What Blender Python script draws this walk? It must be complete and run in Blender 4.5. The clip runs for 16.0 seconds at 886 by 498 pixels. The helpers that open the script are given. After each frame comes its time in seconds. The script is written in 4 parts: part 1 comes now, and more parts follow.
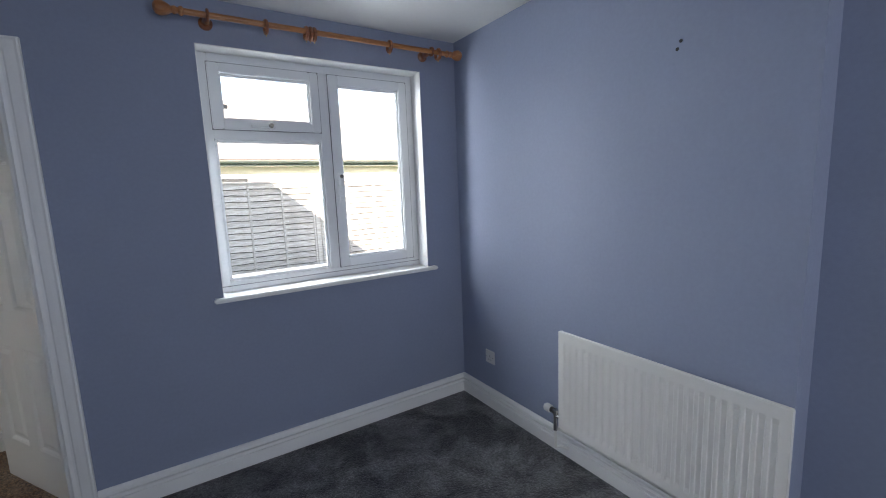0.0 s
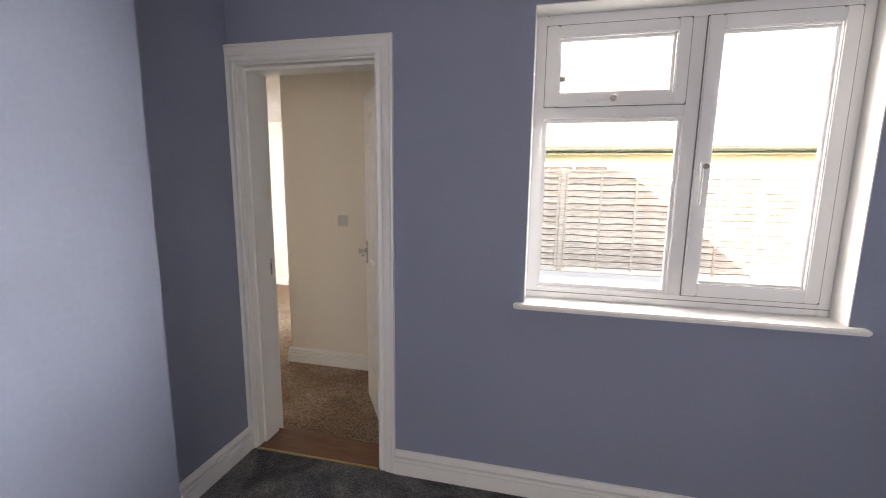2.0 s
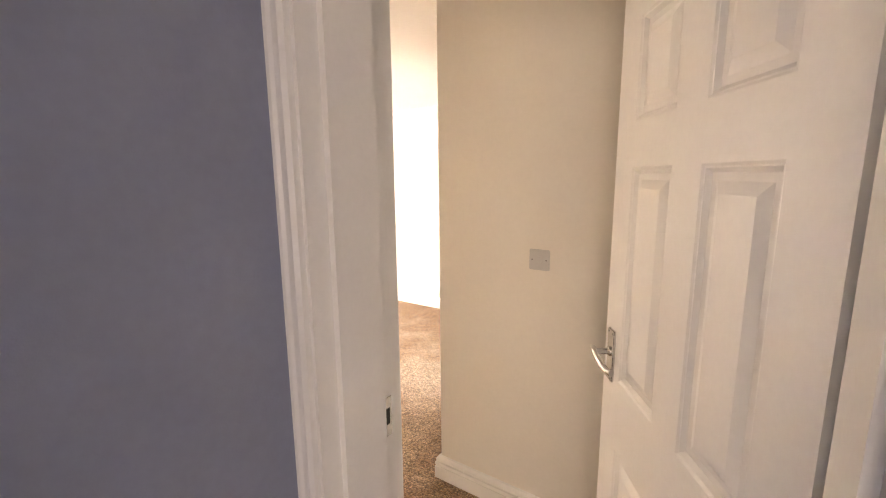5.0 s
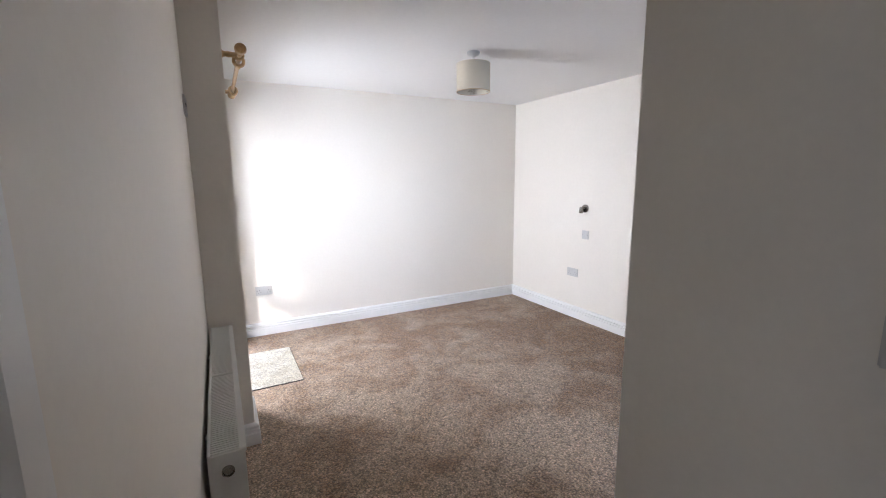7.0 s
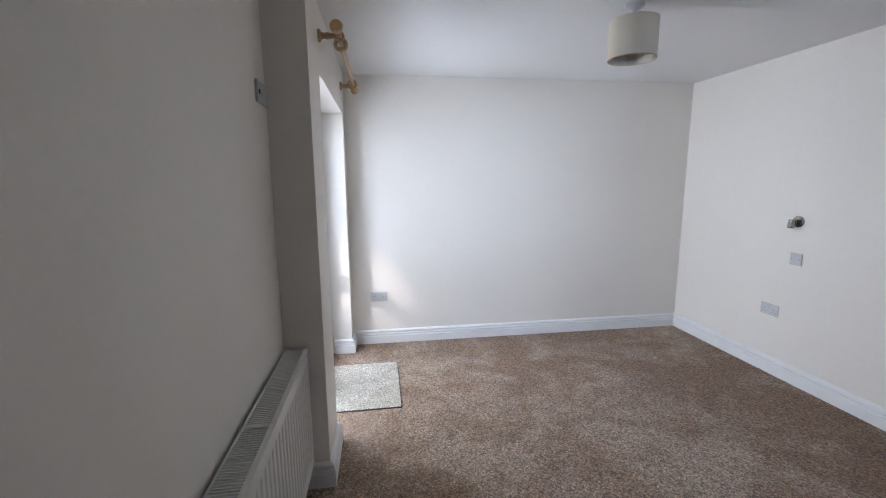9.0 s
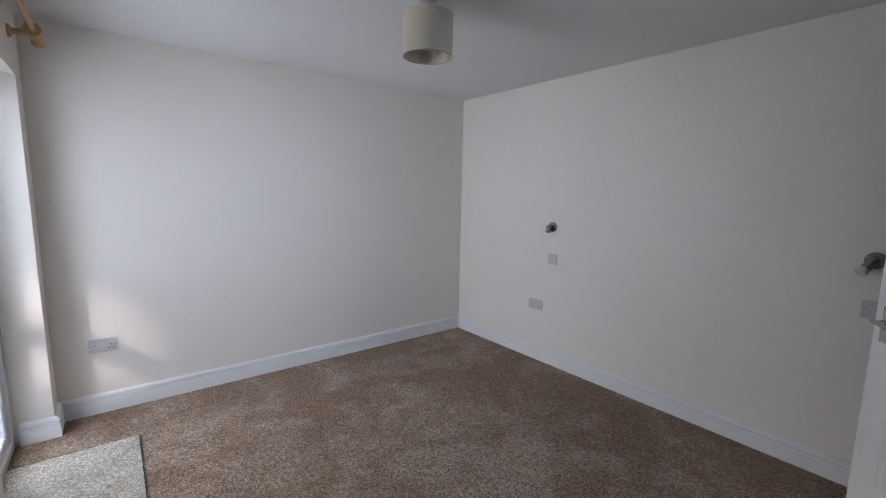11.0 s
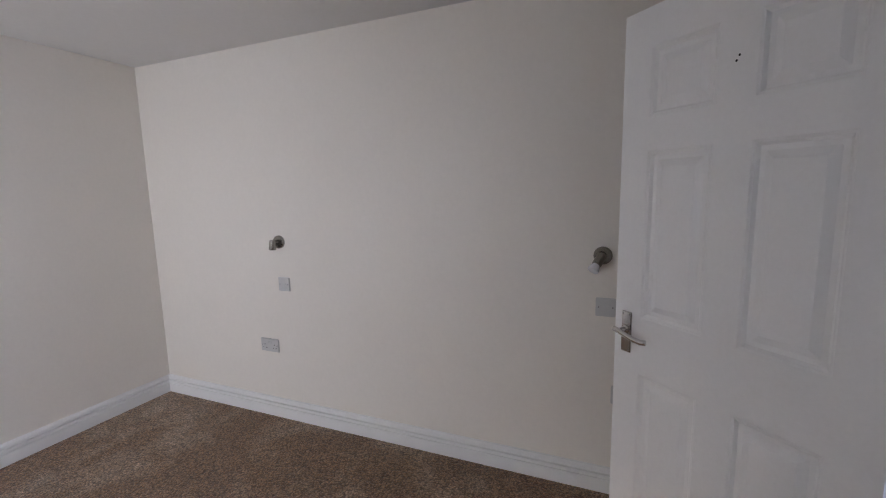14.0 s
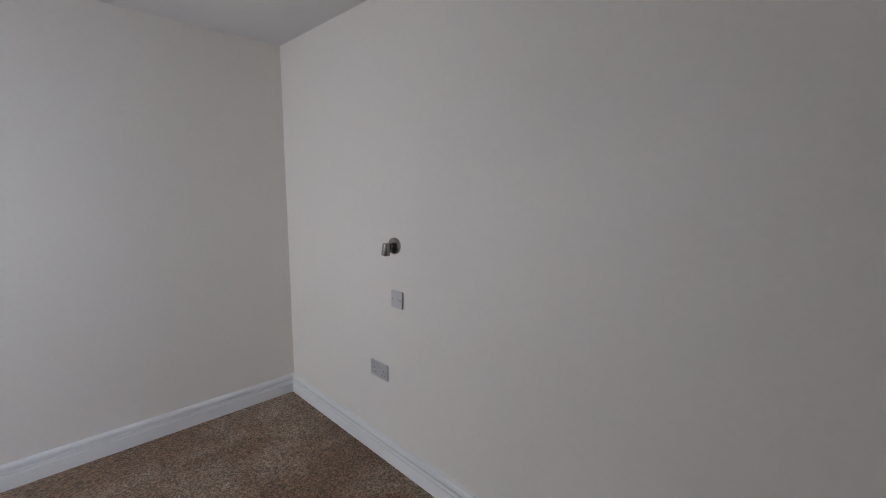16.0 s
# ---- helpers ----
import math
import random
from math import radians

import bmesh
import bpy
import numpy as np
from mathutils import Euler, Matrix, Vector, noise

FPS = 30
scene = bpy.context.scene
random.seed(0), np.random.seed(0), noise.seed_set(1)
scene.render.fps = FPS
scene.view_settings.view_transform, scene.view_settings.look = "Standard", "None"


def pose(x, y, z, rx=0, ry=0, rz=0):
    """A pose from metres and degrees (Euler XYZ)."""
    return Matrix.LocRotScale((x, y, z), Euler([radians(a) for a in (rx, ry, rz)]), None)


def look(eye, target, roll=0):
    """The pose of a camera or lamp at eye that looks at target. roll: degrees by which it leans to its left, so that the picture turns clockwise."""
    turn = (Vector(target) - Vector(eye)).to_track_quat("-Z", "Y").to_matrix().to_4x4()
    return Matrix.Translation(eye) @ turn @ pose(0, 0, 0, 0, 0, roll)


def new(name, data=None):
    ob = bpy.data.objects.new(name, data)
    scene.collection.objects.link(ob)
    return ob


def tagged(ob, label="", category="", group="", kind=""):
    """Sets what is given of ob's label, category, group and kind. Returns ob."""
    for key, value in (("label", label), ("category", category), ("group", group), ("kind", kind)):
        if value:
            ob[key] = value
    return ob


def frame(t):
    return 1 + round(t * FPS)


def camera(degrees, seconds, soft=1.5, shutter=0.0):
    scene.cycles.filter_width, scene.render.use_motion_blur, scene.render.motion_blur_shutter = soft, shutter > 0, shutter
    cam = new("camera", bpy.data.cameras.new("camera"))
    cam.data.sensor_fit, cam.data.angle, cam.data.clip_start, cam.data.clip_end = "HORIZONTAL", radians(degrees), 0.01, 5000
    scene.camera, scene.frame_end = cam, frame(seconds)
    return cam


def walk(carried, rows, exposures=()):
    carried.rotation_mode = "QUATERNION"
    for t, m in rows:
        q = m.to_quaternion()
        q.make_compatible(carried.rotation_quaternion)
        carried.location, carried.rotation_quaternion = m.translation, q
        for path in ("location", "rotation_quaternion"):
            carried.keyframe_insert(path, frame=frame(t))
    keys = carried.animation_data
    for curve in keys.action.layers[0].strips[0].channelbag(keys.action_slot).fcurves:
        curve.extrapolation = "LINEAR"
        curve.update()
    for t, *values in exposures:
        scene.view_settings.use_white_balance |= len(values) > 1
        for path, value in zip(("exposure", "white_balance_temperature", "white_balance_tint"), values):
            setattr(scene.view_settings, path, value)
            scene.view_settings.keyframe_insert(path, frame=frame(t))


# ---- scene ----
cam = camera(92.8, 16.0, 1.1)
PATH = [
    (0, (0.659, -0.257, 1.428), (1.722, 1.413, 1.145), -2.3),
    (0.5, (0.786, -0.17, 1.419), (1.505, 1.676, 1.143), -1.9),
    (1, (0.914, -0.085, 1.431), (1.169, 1.878, 1.141), -0.2),
    (1.5, (0.94, 0.043, 1.44), (0.765, 2.011, 1.132), 0.2),
    (2, (0.899, 0.265, 1.447), (0.446, 2.188, 1.135), 0.7),
    (2.5, (0.822, 0.462, 1.443), (0.132, 2.311, 1.121), 0.2),
    (3, (0.736, 0.727, 1.45), (-0.204, 2.463, 1.132), -0.1),
    (3.5, (0.606, 0.961, 1.457), (-0.487, 2.604, 1.131), -0.3),
    (4.2, (0.296, 1.298, 1.472), (-0.808, 2.931, 1.134), -0.6),
    (6.3, (-0.322, 2.187, 1.485), (-1.59, 3.691, 1.126), 0.3),
    (6.5, (-0.376, 2.262, 1.477), (-1.761, 3.658, 1.114), 0.3),
    (7, (-0.43, 2.396, 1.393), (-2.173, 3.321, 1.063), -0.5),
    (7.5, (-0.525, 2.512, 1.392), (-2.438, 2.986, 1.055), -1.0),
    (8, (-0.656, 2.61, 1.393), (-2.61, 2.875, 1.059), -0.5),
    (8.2, (-0.712, 2.644, 1.398), (-2.669, 2.883, 1.063), -0.5),
    (10.3, (-1.263, 2.832, 1.371), (-3.083, 3.609, 1.081), 0.6),
    (10.5, (-1.296, 2.821, 1.368), (-3.05, 3.738, 1.083), 0.9),
    (11, (-1.346, 2.807, 1.365), (-2.901, 4.034, 1.089), 1.1),
    (11.5, (-1.389, 2.837, 1.353), (-2.728, 4.299, 1.089), 1.1),
    (12, (-1.409, 2.932, 1.346), (-2.548, 4.555, 1.085), 0.6),
    (12.5, (-1.439, 3.089, 1.366), (-2.378, 4.834, 1.093), -0.3),
    (13, (-1.449, 3.233, 1.363), (-2.271, 5.036, 1.088), -1.1),
    (13.5, (-1.486, 3.409, 1.364), (-2.255, 5.234, 1.08), -1.2),
    (14, (-1.576, 3.634, 1.378), (-2.331, 5.465, 1.102), -1.2),
    (14.5, (-1.659, 3.825, 1.379), (-2.411, 5.656, 1.095), -1.3),
    (15, (-1.686, 4.097, 1.375), (-2.575, 5.864, 1.079), -1.0),
    (15.5, (-1.734, 4.303, 1.372), (-2.852, 5.933, 1.066), -1.1),
    (16, (-1.894, 4.364, 1.364), (-3.292, 5.765, 1.077), 0.5),
]
EXPO = [(0.0, 2.46, 6800, 15), (0.6, 2.6, 7200, 17), (1.1, 2.84, 8500, 22), (1.5, 2.9, 8600, 22), (2.0, 2.98, 8700, 24), (2.5, 2.52, 8900, 27),
        (3.0, 2.38, 8900, 28), (3.6, 3.15, 10100, 28), (4.2, 3.92, 11800, 29), (6.3, 2.92, 9200, 33), (6.6, 2.6, 8500, 31), (7.0, 1.92, 6850, 22),
        (8.2, 1.42, 6400, 20), (10.3, 0.85, 6350, 21), (12.0, 0.58, 6750, 23), (12.5, 0.7, 6750, 23), (14.0, 0.85, 7000, 25), (15.0, 0.75, 6950, 24), (16.0, 0.6, 6800, 22)]
walk(cam, [(t, look(eye, target, roll)) for t, eye, target, roll in PATH], EXPO)

# ---- light ----
SUN = Vector((0.52, 0.755, -0.434)).normalized()
world = bpy.data.worlds.new("sky")
scene.world = world
world.use_nodes = True
wn = world.node_tree
sky = wn.nodes.new("ShaderNodeTexSky")
sky.sky_type, sky.sun_disc = "NISHITA", False
sky.sun_elevation = math.asin(-SUN.z)
sky.sun_rotation = math.atan2(-SUN.x, -SUN.y)
wn.nodes["Background"].inputs["Strength"].default_value = 0.15
wn.links.new(sky.outputs["Color"], wn.nodes["Background"].inputs["Color"])
sun = new("sun", bpy.data.lights.new("sun", "SUN"))
sun.data.energy, sun.data.angle, sun.data.color = 5.0, radians(0.5), (1.0, 0.95, 0.87)
sun.rotation_mode = "QUATERNION"
sun.rotation_quaternion = SUN.to_track_quat("-Z", "Y")


def window_light(name, eye, target, w, h, power, color=(0.82, 0.91, 1.0)):
    """An area lamp in place of daylight through a window."""
    lamp = bpy.data.lights.new(name, "AREA")
    lamp.shape, lamp.size, lamp.size_y, lamp.energy, lamp.color = "RECTANGLE", w, h, power, color
    ob = new(name, lamp)
    ob.matrix_world = look(eye, target)
    return ob


# the first three hang unseen in the yard, added to brighten the study
window_light("study_fill_high", (2.0, 5.2, 3.95), (1.2, 1.6, 1.0), 2.4, 1.1, 34)
window_light("study_fill_east", (4.8, 5.0, 1.9), (0.2, 1.2, 1.0), 1.4, 1.6, 58, (0.70, 0.86, 1.0))
window_light("study_fill_west", (0.55, 2.85, 1.6), (2.3, 1.0, 1.1), 0.5, 1.3, 5.5)
window_light("window_light_south", (1.25, -2.10, 1.35), (0.5, 2.0, 1.2), 1.8, 1.4, 4.2)
window_light("window_light_french", (-3.81, 1.60, 1.25), (-4.05, 2.60, 0.70), 1.5, 1.4, 26, (0.74, 0.87, 1.0))
window_light("window_light_ensuite", (0.38, 4.5, 1.6), (-1.2, 4.6, 1.0), 0.7, 0.8, 8, (0.42, 0.64, 1.0))
# spot lamp added in place of reflected sun, through the garden door onto its reveal
glint = new("sun_glint", bpy.data.lights.new("sun_glint", "SPOT"))
glint.data.energy, glint.data.spot_size, glint.data.spot_blend, glint.data.shadow_soft_size = 210, radians(8.5), 0.8, 0.02
glint.data.color = (1.0, 0.95, 0.87)
glint.matrix_world = look((-1.51, -0.38, 2.67), (-4.47, 2.45, 0.55))

# ---- materials ----


def mat(name, base, rough=0.5, metal=0.0, var=0.06, scale=6.0, fine=120.0, bump=0.0, bump_scale=200.0, spec=0.5, coat=0.0, sheen=0.0, object_random=0.0, dark=None):
    """A paint, plastic, metal or cloth: base colour with broad and fine variation, and a fine relief."""
    m = bpy.data.materials.new(name)
    m.use_nodes = True
    nt = m.node_tree
    b = nt.nodes["Principled BSDF"]
    b.inputs["Roughness"].default_value, b.inputs["Metallic"].default_value = rough, metal
    b.inputs["Specular IOR Level"].default_value = spec
    b.inputs["Coat Weight"].default_value = coat
    b.inputs["Sheen Weight"].default_value = sheen
    tc = nt.nodes.new("ShaderNodeTexCoord")
    n1, n2 = nt.nodes.new("ShaderNodeTexNoise"), nt.nodes.new("ShaderNodeTexNoise")
    n1.inputs["Scale"].default_value, n1.inputs["Detail"].default_value = scale, 5
    n2.inputs["Scale"].default_value, n2.inputs["Detail"].default_value = fine, 3
    mixn = nt.nodes.new("ShaderNodeMath")
    mixn.operation = "ADD"
    for n in (n1, n2):
        nt.links.new(tc.outputs["Object"], n.inputs["Vector"])
    nt.links.new(n1.outputs["Fac"], mixn.inputs[0])
    nt.links.new(n2.outputs["Fac"], mixn.inputs[1])
    ramp = nt.nodes.new("ShaderNodeMapRange")
    ramp.inputs["From Min"].default_value, ramp.inputs["From Max"].default_value = 0.65, 1.35
    nt.links.new(mixn.outputs[0], ramp.inputs["Value"])
    col = nt.nodes.new("ShaderNodeMix")
    col.data_type = "RGBA"
    lo = dark or tuple(c * (1 - var) for c in base)
    hi = tuple(min(1.0, c * (1 + var)) for c in base)
    col.inputs["A"].default_value, col.inputs["B"].default_value = (*lo, 1), (*hi, 1)
    nt.links.new(ramp.outputs["Result"], col.inputs["Factor"])
    out = col.outputs["Result"]
    if object_random:
        info = nt.nodes.new("ShaderNodeObjectInfo")
        hsv = nt.nodes.new("ShaderNodeHueSaturation")
        mr = nt.nodes.new("ShaderNodeMapRange")
        mr.inputs["To Min"].default_value, mr.inputs["To Max"].default_value = 1 - object_random, 1 + object_random
        nt.links.new(info.outputs["Random"], mr.inputs["Value"])
        nt.links.new(mr.outputs["Result"], hsv.inputs["Value"])
        nt.links.new(out, hsv.inputs["Color"])
        out = hsv.outputs["Color"]
    nt.links.new(out, b.inputs["Base Color"])
    if bump:
        nb, bp = nt.nodes.new("ShaderNodeTexNoise"), nt.nodes.new("ShaderNodeBump")
        nb.inputs["Scale"].default_value, nb.inputs["Detail"].default_value = bump_scale, 4
        bp.inputs["Strength"].default_value, bp.inputs["Distance"].default_value = bump, 0.004
        nt.links.new(tc.outputs["Object"], nb.inputs["Vector"])
        nt.links.new(nb.outputs["Fac"], bp.inputs["Height"])
        nt.links.new(bp.outputs["Normal"], b.inputs["Normal"])
    return m


def carpet_mat(name, base, patch, tuft=260.0, contrast=0.45, blotch=2.2, ridge=48.0, ridged=0.3, lit_middle=None):
    """Cut pile: fine tufts and broad brushed patches where the pile lies another way."""
    m = bpy.data.materials.new(name)
    m.use_nodes = True
    nt = m.node_tree
    b = nt.nodes["Principled BSDF"]
    b.inputs["Roughness"].default_value, b.inputs["Specular IOR Level"].default_value = 0.95, 0.1
    b.inputs["Sheen Weight"].default_value, b.inputs["Sheen Roughness"].default_value = 0.25, 0.6
    tc = nt.nodes.new("ShaderNodeTexCoord")
    big, mid, vor = nt.nodes.new("ShaderNodeTexNoise"), nt.nodes.new("ShaderNodeTexNoise"), nt.nodes.new("ShaderNodeTexVoronoi")
    big.inputs["Scale"].default_value, big.inputs["Detail"].default_value, big.inputs["Distortion"].default_value = blotch, 6, 1.2
    mid.inputs["Scale"].default_value, mid.inputs["Detail"].default_value = 9, 6
    vor.inputs["Scale"].default_value = tuft
    for n in (big, mid, vor):
        nt.links.new(tc.outputs["Object"], n.inputs["Vector"])
    r1 = nt.nodes.new("ShaderNodeMapRange")
    r1.inputs["From Min"].default_value, r1.inputs["From Max"].default_value = 0.41, 0.60
    add = nt.nodes.new("ShaderNodeMath")
    add.operation = "MULTIPLY_ADD"
    add.inputs[1].default_value, add.inputs[2].default_value = 0.3, 0.0
    nt.links.new(mid.outputs["Fac"], add.inputs[0])
    sub = nt.nodes.new("ShaderNodeMath")
    sub.operation = "ADD"
    half = nt.nodes.new("ShaderNodeMath")
    half.operation = "MULTIPLY"
    half.inputs[1].default_value = 0.7
    nt.links.new(big.outputs["Fac"], half.inputs[0])
    nt.links.new(half.outputs[0], sub.inputs[0])
    nt.links.new(add.outputs[0], sub.inputs[1])
    level = sub.outputs[0]
    if lit_middle:
        # light falloff painted into the pile, paler round the middle: (x, y, reach)
        far, fade, paler = nt.nodes.new("ShaderNodeVectorMath"), nt.nodes.new("ShaderNodeMapRange"), nt.nodes.new("ShaderNodeMath")
        far.operation, paler.operation, fade.interpolation_type = "DISTANCE", "ADD", "SMOOTHSTEP"
        far.inputs[1].default_value = (lit_middle[0], lit_middle[1], 0.0)
        fade.inputs["From Min"].default_value, fade.inputs["From Max"].default_value = 0.3, lit_middle[2]
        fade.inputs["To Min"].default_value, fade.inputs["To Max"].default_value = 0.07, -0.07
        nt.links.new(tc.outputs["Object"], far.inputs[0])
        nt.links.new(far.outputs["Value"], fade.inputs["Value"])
        nt.links.new(fade.outputs["Result"], paler.inputs[0])
        nt.links.new(level, paler.inputs[1])
        level = paler.outputs[0]
    nt.links.new(level, r1.inputs["Value"])
    c1 = nt.nodes.new("ShaderNodeMix")
    c1.data_type = "RGBA"
    c1.inputs["A"].default_value, c1.inputs["B"].default_value = (*base, 1), (*patch, 1)
    nt.links.new(r1.outputs["Result"], c1.inputs["Factor"])
    hsv, tr = nt.nodes.new("ShaderNodeHueSaturation"), nt.nodes.new("ShaderNodeMapRange")
    tr.inputs["From Max"].default_value = 0.9
    tr.inputs["To Min"].default_value, tr.inputs["To Max"].default_value = 1 + contrast, 1 - contrast
    nt.links.new(vor.outputs["Distance"], tr.inputs["Value"])
    sep, fleck, lit = nt.nodes.new("ShaderNodeSeparateColor"), nt.nodes.new("ShaderNodeMapRange"), nt.nodes.new("ShaderNodeMath")
    nt.links.new(vor.outputs["Color"], sep.inputs["Color"])
    nt.links.new(sep.outputs["Red"], fleck.inputs["Value"])
    fleck.inputs["To Min"].default_value, fleck.inputs["To Max"].default_value = 1 - contrast, 1 + contrast
    lit.operation = "MULTIPLY"
    nt.links.new(tr.outputs["Result"], lit.inputs[0])
    nt.links.new(fleck.outputs["Result"], lit.inputs[1])
    worm, wr, both = nt.nodes.new("ShaderNodeTexNoise"), nt.nodes.new("ShaderNodeMapRange"), nt.nodes.new("ShaderNodeMath")
    worm.inputs["Scale"].default_value, worm.inputs["Detail"].default_value, worm.inputs["Distortion"].default_value = ridge, 3, 1.6
    wr.inputs["From Min"].default_value, wr.inputs["From Max"].default_value = 0.34, 0.66
    wr.inputs["To Min"].default_value, wr.inputs["To Max"].default_value = 1 - ridged, 1 + ridged
    both.operation = "MULTIPLY"
    nt.links.new(tc.outputs["Object"], worm.inputs["Vector"])
    nt.links.new(worm.outputs["Fac"], wr.inputs["Value"])
    nt.links.new(lit.outputs[0], both.inputs[0])
    nt.links.new(wr.outputs["Result"], both.inputs[1])
    nt.links.new(both.outputs[0], hsv.inputs["Value"])
    nt.links.new(c1.outputs["Result"], hsv.inputs["Color"])
    nt.links.new(hsv.outputs["Color"], b.inputs["Base Color"])
    bp = nt.nodes.new("ShaderNodeBump")
    bp.inputs["Strength"].default_value, bp.inputs["Distance"].default_value = 0.9, 0.006
    nt.links.new(both.outputs[0], bp.inputs["Height"])
    nt.links.new(bp.outputs["Normal"], b.inputs["Normal"])
    return m


def wood_mat(name, a, b_, stretch=(1, 1, 14), scale=9.0, rough=0.45, object_random=0.0, coat=0.2):
    """Wood with a grain that runs along one axis."""
    m = mat(name, a, rough, var=0.1, coat=coat, bump=0.15, bump_scale=120, object_random=object_random)
    nt = m.node_tree
    tc = nt.nodes.new("ShaderNodeTexCoord")
    mp, w = nt.nodes.new("ShaderNodeMapping"), nt.nodes.new("ShaderNodeTexNoise")
    mp.inputs["Scale"].default_value = tuple(1.0 / s * 8 for s in stretch)
    w.inputs["Scale"].default_value, w.inputs["Detail"].default_value, w.inputs["Distortion"].default_value = scale, 8, 0.6
    nt.links.new(tc.outputs["Object"], mp.inputs["Vector"])
    nt.links.new(mp.outputs["Vector"], w.inputs["Vector"])
    mr = nt.nodes.new("ShaderNodeMapRange")
    mr.inputs["From Min"].default_value, mr.inputs["From Max"].default_value = 0.35, 0.65
    nt.links.new(w.outputs["Fac"], mr.inputs["Value"])
    mix = next(n for n in nt.nodes if n.bl_idname == "ShaderNodeMix")
    mix.inputs["A"].default_value, mix.inputs["B"].default_value = (*a, 1), (*b_, 1)
    nt.links.new(mr.outputs["Result"], mix.inputs["Factor"])
    return m


BLUE = mat("blue_paint", (0.276, 0.311, 0.416), 0.62, var=0.045, scale=1.8, fine=60, bump=0.10, bump_scale=220, spec=0.35)
CREAM = mat("white_wall_paint", (0.86, 0.81, 0.735), 0.5, var=0.02, scale=1.5, fine=50, bump=0.08, bump_scale=240, spec=0.4)
CEIL = mat("ceiling_paint", (0.80, 0.79, 0.77), 0.8, var=0.02, scale=1.2, fine=40, bump=0.06, bump_scale=180, spec=0.2)
GLOSS = mat("white_gloss_paint", (0.87, 0.865, 0.845), 0.36, var=0.02, scale=5, fine=90, bump=0.04, bump_scale=90)
UPVC = mat("white_plastic_frame", (0.80, 0.81, 0.82), 0.22, var=0.015, scale=4, fine=80)
ENAMEL = mat("radiator_enamel", (0.80, 0.78, 0.73), 0.3, var=0.02, scale=8, fine=90)
PLASTIC = mat("white_switch_plastic", (0.60, 0.59, 0.57), 0.3, var=0.02, scale=20, fine=200)
GREY_CARPET = carpet_mat("grey_carpet", (0.030, 0.030, 0.034), (0.165, 0.162, 0.168), tuft=150, blotch=3.4, contrast=0.38, ridged=0.18)
BROWN_CARPET = carpet_mat("brown_carpet", (0.250, 0.138, 0.068), (0.420, 0.300, 0.206), tuft=120, blotch=1.5, contrast=0.48, ridged=0.30, lit_middle=(-2.3, 3.5, 2.3))
MAT_PILE = carpet_mat("beige_pile", (0.48, 0.42, 0.32), (0.62, 0.57, 0.48), tuft=170, contrast=0.35, blotch=3)
MAT_EDGE = mat("mat_edging", (0.05, 0.045, 0.04), 0.9, var=0.2)
PINE = wood_mat("varnished_pine", (0.29, 0.10, 0.027), (0.42, 0.17, 0.052), (14, 1, 1), coat=0.4, rough=0.35)
DARK_PINE = wood_mat("dark_varnished_pine", (0.17, 0.050, 0.016), (0.28, 0.095, 0.03), (14, 1, 1), coat=0.4, rough=0.35)
PALE_PINE = wood_mat("pale_pine", (0.42, 0.25, 0.11), (0.54, 0.35, 0.17), (14, 1, 1), coat=0.3, rough=0.4)
OAK = wood_mat("threshold_wood", (0.14, 0.055, 0.022), (0.22, 0.09, 0.04), (14, 1, 1), coat=0.2)
CHROME = mat("chrome", (0.62, 0.61, 0.60), 0.14, 1.0, var=0.04, scale=30, fine=300)
NICKEL = mat("brushed_nickel", (0.31, 0.29, 0.26), 0.24, 1.0, var=0.08, scale=40, fine=400)
STEEL = mat("hinge_steel", (0.22, 0.21, 0.20), 0.33, 1.0, var=0.12, scale=60, fine=300)
BRASS = mat("brass_strip", (0.55, 0.42, 0.2), 0.35, 1.0, var=0.1, scale=40)
BLACK = mat("black_plastic", (0.015, 0.015, 0.016), 0.4, var=0.2)
DARK_SLOT = mat("dark_slot", (0.03, 0.03, 0.03), 0.7, var=0.1)
SHADE = mat("cream_shade_cloth", (0.62, 0.55, 0.43), 0.85, var=0.05, scale=12, fine=500, bump=0.2, bump_scale=700)
SHADE_IN = mat("shade_lining", (0.60, 0.55, 0.45), 0.5, var=0.06, scale=14, fine=300)
PATTERN = mat("brown_printed_flower", (0.09, 0.06, 0.03), 0.6, var=0.15)
FENCE = wood_mat("fence_board_wood", (0.27, 0.242, 0.212), (0.47, 0.428, 0.38), (10, 1, 1), scale=7, rough=0.85, object_random=0.14, coat=0)
YELLOW = mat("yellow_render", (0.66, 0.61, 0.51), 0.9, var=0.06, bump=0.3, bump_scale=150)
GUTTER = mat("green_gutter", (0.048, 0.064, 0.052), 0.5, var=0.1)
TILE = mat("roof_tile_clay", (0.36, 0.30, 0.26), 0.85, var=0.2, scale=5, fine=60, object_random=0.12)
CONCRETE = mat("concrete_slab", (0.55, 0.53, 0.49), 0.9, var=0.12, scale=1.5, fine=60, bump=0.3, bump_scale=90)
RENDER = mat("outside_render", (0.5, 0.46, 0.4), 0.9, var=0.08, bump=0.3, bump_scale=140)
GREY_TILE = mat("grey_bathroom_panel", (0.16, 0.155, 0.15), 0.35, var=0.06, scale=6)
LAWN = mat("lawn", (0.06, 0.10, 0.03), 0.95, var=0.3, scale=3, fine=90, bump=0.8, bump_scale=120)

